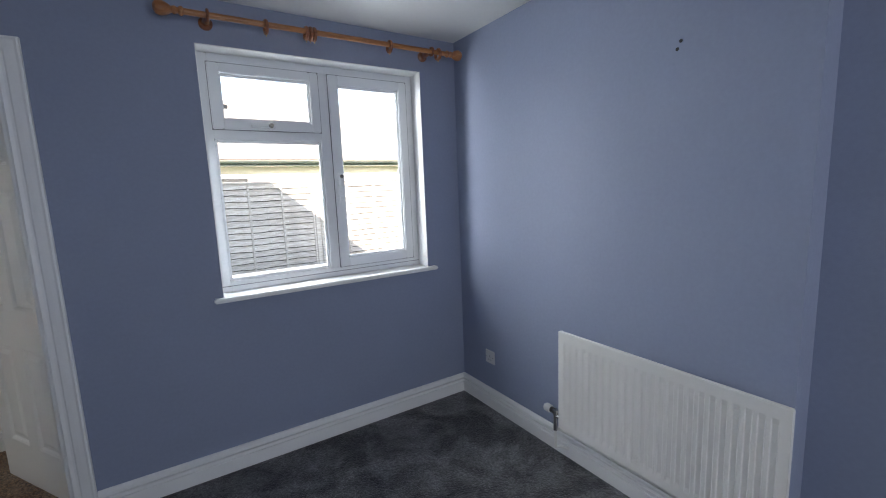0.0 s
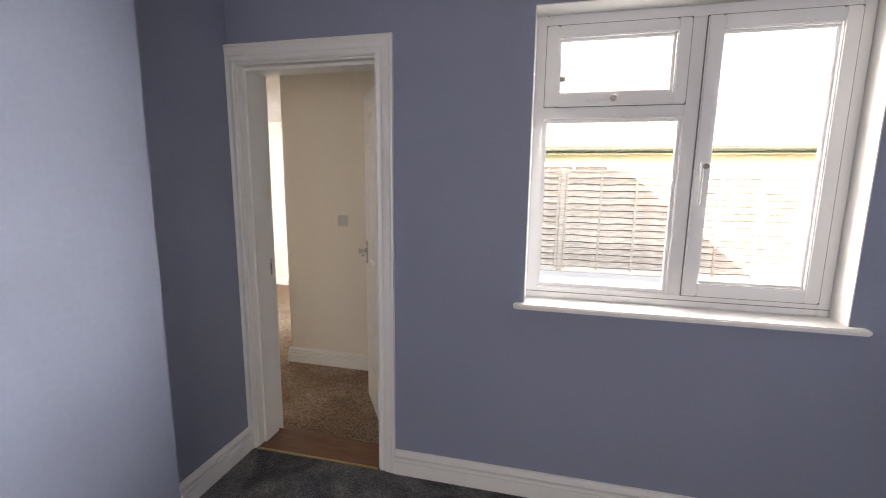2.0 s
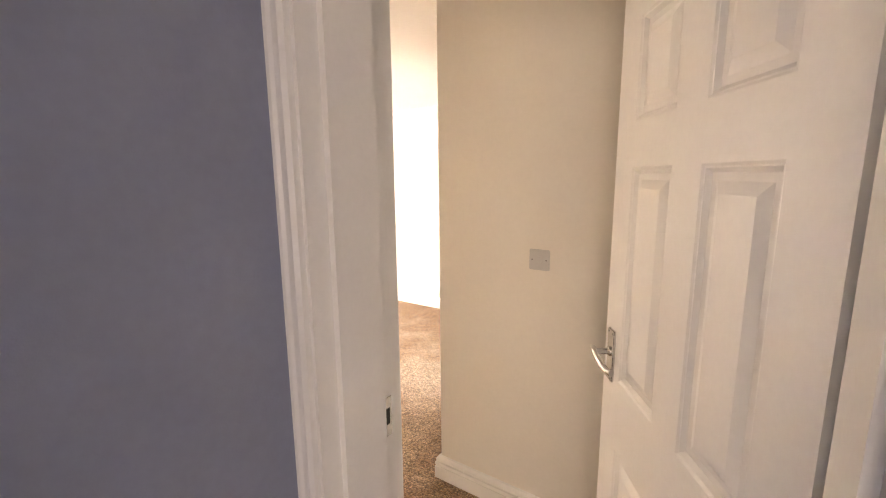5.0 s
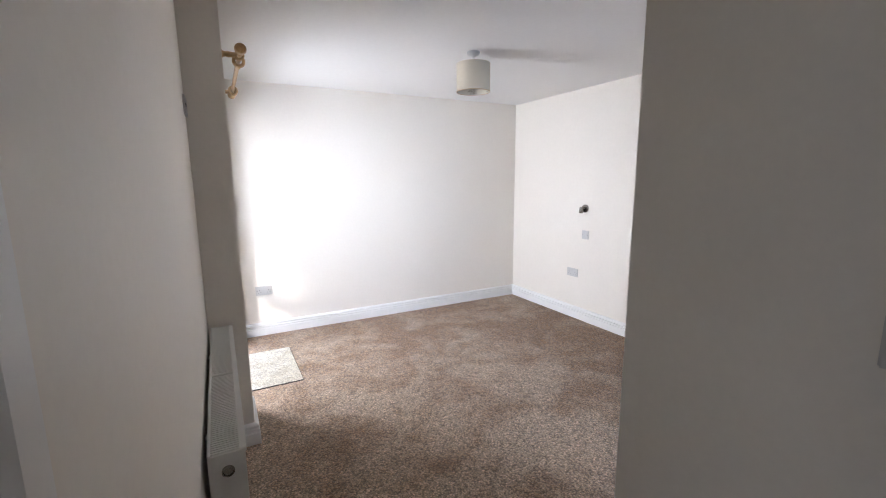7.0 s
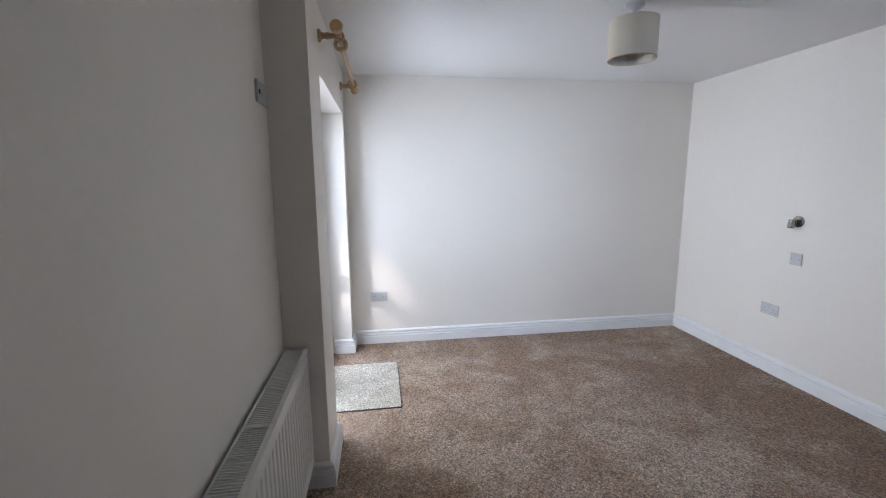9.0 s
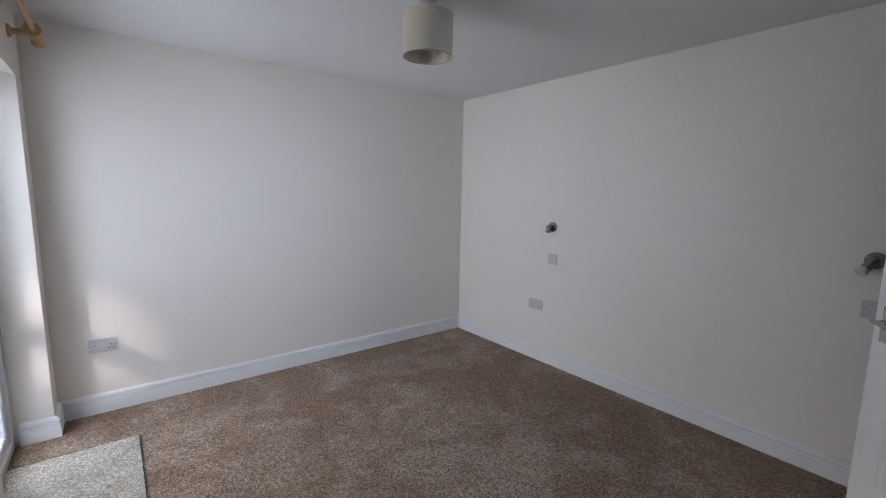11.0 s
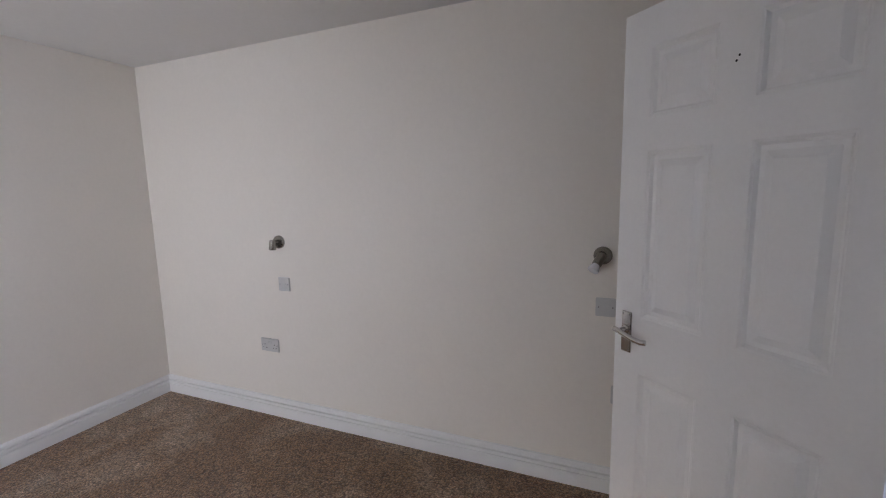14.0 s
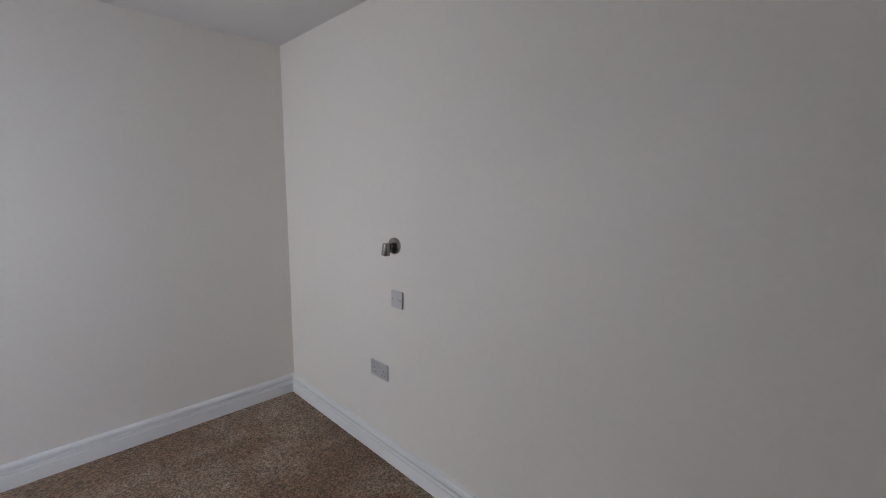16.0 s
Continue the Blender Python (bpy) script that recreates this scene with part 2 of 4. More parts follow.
GLASS = bpy.data.materials.new("window_glass")
GLASS.use_nodes = True
gb = GLASS.node_tree.nodes["Principled BSDF"]
gb.inputs["Transmission Weight"].default_value, gb.inputs["Roughness"].default_value, gb.inputs["IOR"].default_value = 1.0, 0.0, 1.1
gb.inputs["Base Color"].default_value = (0.97, 0.99, 0.98, 1)

# ---- shapes ----


def box_bm(*boxes, bevel=0.0):
    """One bmesh of boxes (x0, y0, z0, x1, y1, z1)."""
    bm = bmesh.new()
    for x0, y0, z0, x1, y1, z1 in boxes:
        v = [bm.verts.new((x, y, z)) for z in (z0, z1) for x, y in ((x0, y0), (x1, y0), (x1, y1), (x0, y1))]
        for f in ((3, 2, 1, 0), (4, 5, 6, 7), (0, 1, 5, 4), (1, 2, 6, 5), (2, 3, 7, 6), (3, 0, 4, 7)):
            bm.faces.new([v[i] for i in f])
    if bevel:
        bmesh.ops.bevel(bm, geom=bm.edges[:], offset=bevel, segments=2, affect="EDGES", clamp_overlap=True)
    return bm


def lathe(profile, segs=24, axis="z"):
    """A turned shape from (radius, height) pairs."""
    bm = bmesh.new()
    rings = []
    for r, h in profile:
        ring = []
        for k in range(segs):
            a = 2 * math.pi * k / segs
            c, s = max(r, 1e-4) * math.cos(a), max(r, 1e-4) * math.sin(a)
            ring.append(bm.verts.new({"z": (c, s, h), "x": (h, c, s), "y": (s, h, c)}[axis]))
        rings.append(ring)
    for a, b in zip(rings, rings[1:]):
        for k in range(segs):
            bm.faces.new((a[k], a[(k + 1) % segs], b[(k + 1) % segs], b[k]))
    bm.faces.new(rings[0][::-1])
    bm.faces.new(rings[-1])
    return bm


def tube(points, radius, segs=12, flat=1.0):
    """A round bar along a line of points."""
    bm = bmesh.new()
    pts = [Vector(p) for p in points]
    rings = []
    for i, p in enumerate(pts):
        d = (pts[min(i + 1, len(pts) - 1)] - pts[max(i - 1, 0)]).normalized()
        up = Vector((0, 0, 1)) if abs(d.z) < 0.9 else Vector((0, 1, 0))
        s = d.cross(up).normalized()
        u = s.cross(d)
        rings.append([bm.verts.new(p + radius * (math.cos(a) * s + flat * math.sin(a) * u)) for a in (2 * math.pi * k / segs for k in range(segs))])
    for a, b in zip(rings, rings[1:]):
        for k in range(segs):
            bm.faces.new((a[k], a[(k + 1) % segs], b[(k + 1) % segs], b[k]))
    bm.faces.new(rings[0][::-1])
    bm.faces.new(rings[-1])
    return bm


def ring_bm(R, r, axis="x", segs=20, sides=8):
    bm = bmesh.new()
    rows = []
    for k in range(segs):
        a = 2 * math.pi * k / segs
        row = []
        for j in range(sides):
            b = 2 * math.pi * j / sides
            d, h = R + r * math.cos(b), r * math.sin(b)
            p = {"x": (h, d * math.cos(a), d * math.sin(a)), "z": (d * math.cos(a), d * math.sin(a), h), "y": (d * math.cos(a), h, d * math.sin(a))}[axis]
            row.append(bm.verts.new(p))
        rows.append(row)
    for k in range(segs):
        for j in range(sides):
            bm.faces.new((rows[k][j], rows[(k + 1) % segs][j], rows[(k + 1) % segs][(j + 1) % sides], rows[k][(j + 1) % sides]))
    return bm


def moved(bm, m):
    bmesh.ops.transform(bm, matrix=m, verts=bm.verts[:])
    return bm


def mesh_of(name, bm, material, smooth=False):
    bmesh.ops.recalc_face_normals(bm, faces=bm.faces[:])
    me = bpy.data.meshes.new(name)
    bm.to_mesh(me)
    bm.free()
    if material:
        me.materials.append(material)
    if smooth:
        me.shade_smooth()
        me.set_sharp_from_angle(angle=radians(35))
    return me


def part(name, bm, material, parent, label="", smooth=False):
    ob = new(name, mesh_of(name, bm, material, smooth))
    ob.parent = parent
    return tagged(ob, label)


def thing(name, m, label, category, group=""):
    ob = new(name)
    ob.empty_display_size = 0.05
    ob.matrix_world = m
    return tagged(ob, label, category, group)


def structure(name, bm, material, label, category="wall", smooth=False):
    return tagged(new(name, mesh_of(name, bm, material, smooth)), label, category, kind="structure")


def wall_x(y0, y1, x0, x1, z0, z1, holes=()):
    """Boxes of a wall along x, with holes (x0, x1, z0, z1)."""
    out, x = [], x0
    for hx0, hx1, hz0, hz1 in sorted(holes):
        if hx0 > x:
            out.append((x, y0, z0, hx0, y1, z1))
        if hz0 > z0:
            out.append((hx0, y0, z0, hx1, y1, hz0))
        if hz1 < z1:
            out.append((hx0, y0, hz1, hx1, y1, z1))
        x = hx1
    if x < x1:
        out.append((x, y0, z0, x1, y1, z1))
    return out


def wall_y(x0, x1, y0, y1, z0, z1, holes=()):
    return [(a[1], a[0], a[2], a[4], a[3], a[5]) for a in wall_x(x0, x1, y0, y1, z0, z1, holes)]


# ---- structure: numbers of the plan ----
ZB, CB, CA = -0.065, 2.245, 2.35
YW, YL = 2.10, 2.297          # the study's window wall: its two faces
XE, XE2, YJ = 2.30, 2.42, 0.22  # the study's east wall and its recess
XAL, XCB, YNIB = -0.604, -0.35, 1.40  # the alcove beside the door, and the chimney breast
D0, D1, DH = -0.555, 0.145, 1.985  # clear opening of the study door
W0, W1, WZ0, WZ1 = 0.834, 2.04, 0.905, 2.146
YS, XS = 3.283, -1.117        # switch wall and its free corner
XF, YN = -4.637, 5.63         # bedroom: far wall and lamp wall
YF, XP = 2.475, -2.845          # french door wall and the pier
F0, F1, FH = -4.45, -3.17, 1.905
XD, E0, E1, EH = -1.0, 4.005, 4.795, 1.945  # en-suite wall and its opening

structure("wall_study_window", box_bm(*wall_x(YW, 2.19, XAL, 2.75, -0.1, CA, [(D0 - 0.03, D1 + 0.03, -0.1, DH + 0.03), (W0, W1, WZ0, WZ1)])), BLUE, "matt blue-grey painted wall with a window and a doorway")
structure("wall_study_window_outer", box_bm(*wall_x(2.19, 2.42, 0.40, 2.75, -0.2, 2.5, [(W0, W1, WZ0, WZ1)])), RENDER, "outer leaf of the window wall, rendered")
structure("wall_study_alcove", box_bm((-0.95, YNIB, -0.1, XAL, 2.19, CA)), BLUE, "blue-grey painted wall of a shallow alcove")
structure("wall_study_chimney_breast", box_bm((-0.95, -2.0, -0.1, XCB, YNIB, CA)), BLUE, "blue-grey painted chimney breast with a sharp corner")
structure("wall_study_east", box_bm((XE, YJ, -0.1, 2.75, YW, CA), (XE2, -2.0, -0.1, 2.75, YJ, CA)), BLUE, "blue-grey painted wall with a shallow recess")
structure("wall_study_south", box_bm(*wall_x(-2.25, -2.0, -0.95, 2.75, -0.1, CA, [(0.3, 2.2, 0.6, 2.1)])), BLUE, "plain blue-grey painted wall with a window opening")
structure("ceiling_study", box_bm((-0.95, -2.25, CA, 2.75, 2.42, CA + 0.12)), CEIL, "smooth white painted ceiling", "ceiling")
structure("floor_study", box_bm((XAL, -2.0, -0.1, XE2, YW, 0.0)), GREY_CARPET, "dark grey cut-pile fitted carpet", "floor")

structure("wall_bedroom_south", box_bm(*wall_x(2.19, YL, XP, 0.40, -0.2, CB, [(D0 - 0.03, D1 + 0.03, -0.2, DH + 0.03)])), CREAM, "white painted wall behind the radiator")
structure("wall_bedroom_french", box_bm(*wall_x(2.20, YF, XF - 0.25, XP, -0.2, CB, [(F0, F1, -0.2, FH)])), CREAM, "white painted wall with the opening of a glazed door")
structure("wall_bedroom_far", box_bm((XF - 0.25, YF, -0.2, XF, YN + 0.25, CB)), CREAM, "plain white painted wall")
structure("wall_bedroom_lamps", box_bm((XF, YN, -0.2, 0.40, YN + 0.25, CB)), CREAM, "white painted wall with reading lamps and switches")
structure("wall_lobby_switch", box_bm((XS, YS, -0.2, 0.25, 3.40, CB)), CREAM, "white painted lobby wall with a light switch")
structure("wall_ensuite", box_bm(*wall_y(XD, XD + 0.12, 3.40, YN, -0.2, CB, [(E0 - 0.03, E1 + 0.03, -0.2, EH + 0.03)])), CREAM, "white painted wall with the doorway of a bathroom")
structure("wall_lobby_east", box_bm(*wall_y(0.25, 0.40, YL, YN, -0.2, CB, [(4.15, 4.85, 1.2, 2.0)])), CREAM, "white painted wall at the end of the lobby")
structure("ceiling_bedroom", box_bm((XF - 0.25, 2.19, CB, 0.40, YN + 0.25, CB + 0.105)), CEIL, "smooth white painted ceiling", "ceiling")
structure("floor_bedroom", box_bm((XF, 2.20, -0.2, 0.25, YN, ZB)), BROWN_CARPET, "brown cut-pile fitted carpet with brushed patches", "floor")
structure("floor_ensuite", box_bm((XD + 0.06, 3.40, ZB, 0.25, YN, ZB + 0.004)), GREY_TILE, "grey bathroom floor", "floor")
structure("wall_ensuite_panel", box_bm((XD + 0.12, YN - 0.012, ZB, 0.25, YN, CB), (0.238, 4.95, ZB, 0.25, YN - 0.012, CB)), GREY_TILE, "dark grey bathroom wall panel")
structure("roof", box_bm((-1.2, -2.5, 2.47, 3.0, 2.42, 2.62), (-5.1, 2.19, 2.355, 0.72, 6.1, 3.02), (0.72, 2.42, 2.30, 3.0, 2.80, 2.47)), RENDER, "flat roof slab with overhanging eaves", "roof")

SKIRT = ((0, 0), (0.026, 0), (0.026, 0.064), (0.0245, 0.067), (0.0170, 0.0685), (0.0170, 0.0715), (0.0245, 0.0725), (0.0240, 0.088), (0.0085, 0.0895), (0.0085, 0.0950), (0.0205, 0.0965), (0.0195, 0.110), (0.011, 0.119), (0, 0.122))


def skirting(label, *runs, z=0.0):
    """Skirting board along runs (x0, y0, x1, y1), the room to the left of the way along each; cut square or mitred by (start, end)."""
    bm = bmesh.new()
    for x0, y0, x1, y1, m0, m1 in runs:
        d = Vector((x1 - x0, y1 - y0, 0)).normalized()
        n = Vector((-d.y, d.x, 0))
        rings = []
        for p, m in ((Vector((x0, y0, z)), m0), (Vector((x1, y1, z)), m1)):
            rings.append([bm.verts.new(p + n * u + d * (u * m) + Vector((0, 0, h))) for u, h in SKIRT])
        a, b = rings
        for k in range(len(SKIRT)):
            j = (k + 1) % len(SKIRT)
            bm.faces.new((a[k], a[j], b[j], b[k]))
        bm.faces.new(a[::-1])
        bm.faces.new(b)
    return structure("baseboard", bm, GLOSS, label, "skirting board")


SK = "white gloss moulded skirting board"
CW = 0.082
skirting(SK, (XE, YW, D1 + CW + 0.01, YW, 1, 0))
skirting(SK, (XE, YJ, XE, YW, -1, -1))
skirting(SK, (XE2, -2.0, XE2, YJ, 1, -1), (XE2, YJ, XE, YJ, 1, 1))
skirting(SK, (XAL, YW, XAL, YNIB, 0, -1), (XAL, YNIB, XCB, YNIB, 1, 1), (XCB, YNIB, XCB, -2.0, -1, -1))
skirting(SK, (XF, YN, XF, YF, 1, -1), z=ZB)
skirting(SK, (XD, YN, XF, YN, 1, -1), z=ZB)
skirting(SK, (XF, YF, F0, YF, 1, 1), (F0, YF, F0, 2.33, -1, 0), z=ZB)
skirting(SK, (F1, 2.33, F1, YF, 0, 1), (F1, YF, XP, YF, -1, 1), (XP, YF, XP, YL, -1, -1), (XP, YL, D0 - CW - 0.01, YL, 1, 0), z=ZB)
skirting(SK, (0.25, YS, XS, YS, 1, 1), (XS, YS, XS, 3.40, -1, 0), z=ZB)
skirting(SK, (XD, 3.40, XD, E0 - CW - 0.01, 0, 0), z=ZB)
skirting(SK, (XD, E1 + CW + 0.01, XD, YN, 0, -1), z=ZB)

ARCH = ((0, 0), (0, 0.012), (0.008, 0.018), (0.02, 0.014), (0.028, 0.014), (0.034, 0.019), (0.05, 0.021), (0.066, 0.021), (0.074, 0.025), (0.082, 0.022), (0.082, 0))


ARCH_THICK = ((0, 0), (0, 0.034), (0.006, 0.040), (0.014, 0.036), (0.022, 0.036), (0.028, 0.040), (0.046, 0.041), (0.054, 0.036), (0.054, 0))


def architrave(u0, u1, z0, z1, place, profile=ARCH):
    """A moulded surround on three sides of an opening; place(u, out, z) gives the point."""
    bm = bmesh.new()
    rings = []
    for k in range(4):
        row = []
        for u, v in profile:
            q = ((u0 - u, z0), (u0 - u, z1 + u), (u1 + u, z1 + u), (u1 + u, z0))[k]
            row.append(bm.verts.new(place(q[0], v, q[1])))
        rings.append(row)
    n = len(profile)
    for a, b in zip(rings, rings[1:]):
        for k in range(n):
            bm.faces.new((a[k], a[(k + 1) % n], b[(k + 1) % n], b[k]))
    bm.faces.new(rings[0])
    bm.faces.new(rings[-1][::-1])
    return bm


# study door's lining, stops and surrounds
TRIM = "white gloss painted door lining and moulded surround"
lin = structure("trim_study_door", box_bm((D0 - 0.03, YW, -0.1, D0, YL, DH), (D1, YW, -0.1, D1 + 0.03, YL, DH), (D0 - 0.03, YW, DH, D1 + 0.03, YL, DH + 0.03)), GLOSS, TRIM, "door frame")
part("door_stop", box_bm((D0, 2.145, 0.0, D0 + 0.014, 2.258, DH), (D1 - 0.014, 2.145, 0.0, D1, 2.258, DH), (D0 + 0.014, 2.145, DH - 0.014, D1 - 0.014, 2.258, DH)), GLOSS, lin)
part("surround", architrave(D0 - 0.008, D1 + 0.008, 0.0, DH + 0.008, lambda u, v, z: (u, YW - v, z)), GLOSS, lin)
part("surround", architrave(D0 - 0.008, D1 + 0.008, ZB, DH + 0.008, lambda u, v, z: (u, YL + v, z), ARCH_THICK), GLOSS, lin)
part("strike_plate", box_bm((D0 - 0.001, 2.262, 0.93, D0 + 0.002, 2.288, 1.02), bevel=0.0006), CHROME, lin, "chrome strike plate")
part("strike_hole", box_bm((D0 + 0.002, 2.268, 0.958, D0 + 0.0024, 2.282, 0.995)), BLACK, lin)
thr = structure("threshold", box_bm((D0, YW - 0.005, -0.1, D1, 2.28, 0.004)), OAK, "dark brown wooden threshold between two carpets", "threshold")
part("edge_strip", box_bm((D0 + 0.001, YW - 0.022, 0.0, D1 - 0.001, YW - 0.005, 0.006), bevel=0.002), BRASS, thr, "thin brass carpet strip")

lin2 = structure("trim_ensuite_door", box_bm((XD - 0.002, E1, ZB, XD + 0.122, E1 + 0.03, EH), (XD - 0.002, E0 - 0.03, ZB, XD + 0.122, E0, EH), (XD - 0.002, E0 - 0.03, EH, XD + 0.122, E1 + 0.03, EH + 0.03)), GLOSS, TRIM, "door frame")
part("door_stop", box_bm((XD + 0.038, E1 - 0.014, ZB, XD + 0.075, E1, EH), (XD + 0.038, E0, ZB, XD + 0.075, E0 + 0.014, EH), (XD + 0.038, E0 + 0.014, EH - 0.014, XD + 0.075, E1 - 0.014, EH)), GLOSS, lin2)
part("surround", architrave(E0 - 0.008, E1 + 0.008, ZB, EH + 0.008, lambda u, v, z: (XD - 0.002 - v, u, z)), GLOSS, lin2)

# window of the study
win = structure("window_1", box_bm((W0 - 0.043, YW - 0.038, 0.905, W1 + 0.055, 2.225, 0.928), bevel=0.006), GLOSS, "white plastic casement window with three panes, closed", "window")
YFR = 2.215
part("reveal", box_bm((W0, YW + 0.001, 0.928, W0 + 0.004, YFR, WZ1), (W1 - 0.004, YW + 0.001, 0.928, W1, YFR, WZ1), (W0 + 0.004, YW + 0.001, WZ1 - 0.004, W1 - 0.004, YFR, WZ1)), GLOSS, win)


def frame_bars(x0, z0, x1, z1, w, y0, y1, bottom=None):
    b = bottom or w
    return [(x0, y0, z0, x0 + w, y1, z1), (x1 - w, y0, z0, x1, y1, z1), (x0 + w, y0, z1 - w, x1 - w, y1, z1), (x0 + w, y0, z0, x1 - w, y1, z0 + b)]


MX = 1.462
part("window_frame", box_bm(*frame_bars(W0 + 0.002, 0.928, W1 - 0.002, WZ1 - 0.002, 0.048, YFR, YFR + 0.07, 0.055), bevel=0.004), UPVC, win)
part("mullion", box_bm((MX - 0.03, YFR + 0.002, 0.983, MX + 0.03, YFR + 0.068, WZ1 - 0.05), bevel=0.004), UPVC, win)
part("transom", box_bm((W0 + 0.05, YFR + 0.002, 1.722, MX - 0.03, YFR + 0.068, 1.775), bevel=0.004), UPVC, win)
part("sash", box_bm(*frame_bars(W0 + 0.048, 1.772, MX - 0.028, WZ1 - 0.048, 0.05, YFR - 0.012, YFR + 0.05), bevel=0.005), UPVC, win)
part("sash", box_bm(*frame_bars(MX + 0.028, 0.982, W1 - 0.048, WZ1 - 0.048, 0.055, YFR - 0.012, YFR + 0.05), bevel=0.005), UPVC, win)
part("bead", box_bm(*frame_bars(W0 + 0.05, 0.984, MX - 0.031, 1.721, 0.014, YFR + 0.012, YFR + 0.03), bevel=0.003), UPVC, win)
for nx0, nz0, nx1, nz1 in ((W0 + 0.09, 1.815, MX - 0.07, WZ1 - 0.09), (W0 + 0.055, 0.99, MX - 0.036, 1.716), (MX + 0.075, 1.03, W1 - 0.095, WZ1 - 0.095)):
    pane = part("pane", box_bm((nx0, YFR + 0.026, nz0, nx1, YFR + 0.030, nz1)), GLASS, win, "clear glass pane")
    pane.visible_shadow = False
    part("gasket", box_bm(*frame_bars(nx0 - 0.003, nz0 - 0.003, nx1 + 0.003, nz1 + 0.003, 0.006, YFR + 0.018, YFR + 0.0255)), BLACK, win)
# dark grey strips drawn along the sash gaps and the frame's bottom joint
JOINT_LINE = mat("grey_joint_line", (0.16, 0.16, 0.17), 0.7, var=0.15)
for sx0, sz0, sx1, sz1 in ((W0 + 0.048, 1.772, MX - 0.028, WZ1 - 0.048), (MX + 0.028, 0.982, W1 - 0.048, WZ1 - 0.048)):
    part("joint_strip", box_bm(*frame_bars(sx0 - 0.0025, sz0 - 0.0025, sx1 + 0.0025, sz1 + 0.0025, 0.0024, YFR - 0.006, YFR + 0.003)), JOINT_LINE, win, "thin dark grey strip along a joint")
part("joint_strip", box_bm((W0 + 0.004, YFR - 0.0012, 0.9565, W1 - 0.004, YFR + 0.003, 0.9595)), JOINT_LINE, win, "thin dark grey strip along a joint")
for sx0, sz0, sx1, sz1 in ((W0 + 0.097, 1.821, MX - 0.077, WZ1 - 0.097), (MX + 0.082, 1.036, W1 - 0.102, WZ1 - 0.102)):
    part("bead", box_bm(*frame_bars(sx0, sz0, sx1, sz1, 0.012, YFR + 0.006, YFR + 0.025), bevel=0.003), UPVC, win)
for hx, hz, along in ((1.136, 1.795, "x"), (MX + 0.058, 1.505, "z")):
    base = (0.05, 0.012, 0.012) if along == "x" else (0.012, 0.012, 0.04)
    hd = part("handle", box_bm((hx - base[0], YFR - 0.026, hz - base[2], hx + base[0], YFR - 0.012, hz + base[2]), bevel=0.004), UPVC, win, "white window handle")
    if along == "x":
        part("lever", box_bm((hx - 0.085, YFR - 0.046, hz - 0.012, hx + 0.03, YFR - 0.027, hz + 0.012), bevel=0.007), UPVC, hd)
        part("button", moved(lathe(((0.011, -0.008), (0.013, 0.0), (0.009, 0.006)), 14, "y"), Matrix.Translation((hx + 0.02, YFR - 0.048, hz))), NICKEL, hd, "metal button")
    else:
        part("lever", box_bm((hx - 0.013, YFR - 0.048, hz - 0.135, hx + 0.017, YFR - 0.027, hz + 0.03), bevel=0.007), UPVC, hd)
        part("button", moved(lathe(((0.010, -0.008), (0.012, 0.0), (0.008, 0.006)), 14, "y"), Matrix.Translation((hx, YFR - 0.050, hz + 0.018))), NICKEL, hd, "metal button")
part("stay", box_bm((W0 + 0.100, YFR + 0.036, 1.825, W0 + 0.112, YFR + 0.050, 1.985), (W0 + 0.098, YFR + 0.034, 1.885, W0 + 0.132, YFR + 0.054, 1.905), bevel=0.002), STEEL, win, "steel window stay")
part("outside_sill", box_bm((W0 - 0.03, YFR + 0.07, 0.91, W1 + 0.03, 2.52, 0.965), bevel=0.006), UPVC, win, "white outer sill")

# glazed garden door of the bedroom
YG = 2.24
fd = structure("door_2", box_bm(*frame_bars(F0 + 0.002, ZB, F1 - 0.002, FH - 0.002, 0.055, YG, YG + 0.07), bevel=0.004), UPVC, "white plastic glazed garden doors, closed", "garden door")
mid = (F0 + F1) / 2
for a, b in ((F0 + 0.055, mid), (mid, F1 - 0.055)):
    leaf = part("leaf", box_bm(*frame_bars(a + 0.002, ZB + 0.055, b - 0.002, FH - 0.055, 0.065, YG - 0.005, YG + 0.058), (a + 0.067, YG - 0.005, 0.62, b - 0.067, YG + 0.058, 0.72), bevel=0.005), UPVC, fd)
    for z0, z1 in ((ZB + 0.12, 0.62), (0.72, FH - 0.12)):
        pane = part("pane", box_bm((a + 0.067, YG + 0.02, z0, b - 0.067, YG + 0.026, z1)), GLASS, leaf, "clear glass pane")
        pane.visible_shadow = False
hd = part("handle", box_bm((mid + 0.03, YG + 0.058, 0.86, mid + 0.058, YG + 0.068, 1.08), bevel=0.004), UPVC, fd, "white lever handle")
part("lever", tube([(mid + 0.044, YG + 0.066, 1.0), (mid + 0.044, YG + 0.10, 1.0), (mid + 0.10, YG + 0.112, 1.0), (mid + 0.16, YG + 0.112, 0.995)], 0.009), UPVC, hd)

# ---- outside ----
structure("ground", box_bm((-400, -400, -0.6, 400, 400, -0.22)), LAWN, "grass ground reaching into the distance", "ground")
structure("pavement", box_bm((0.40, 2.42, -0.22, 14.0, 8.36, -0.18)), CONCRETE, "pale concrete yard", "yard")
structure("terrace", box_bm((-9.0, -4.0, -0.22, -0.95, 2.20, -0.16)), CONCRETE, "pale concrete terrace", "terrace")
# added out of view: its two heights let only a slit of sun indoors
structure("sun_blocker", box_bm((-14.0, -4.3, -0.22, -8.12, -4.0, 5.9), (-8.12, -4.3, -0.22, 5.0, -4.0, 5.0)), RENDER, "plain rendered wall added out of view to block the sun", "wall")


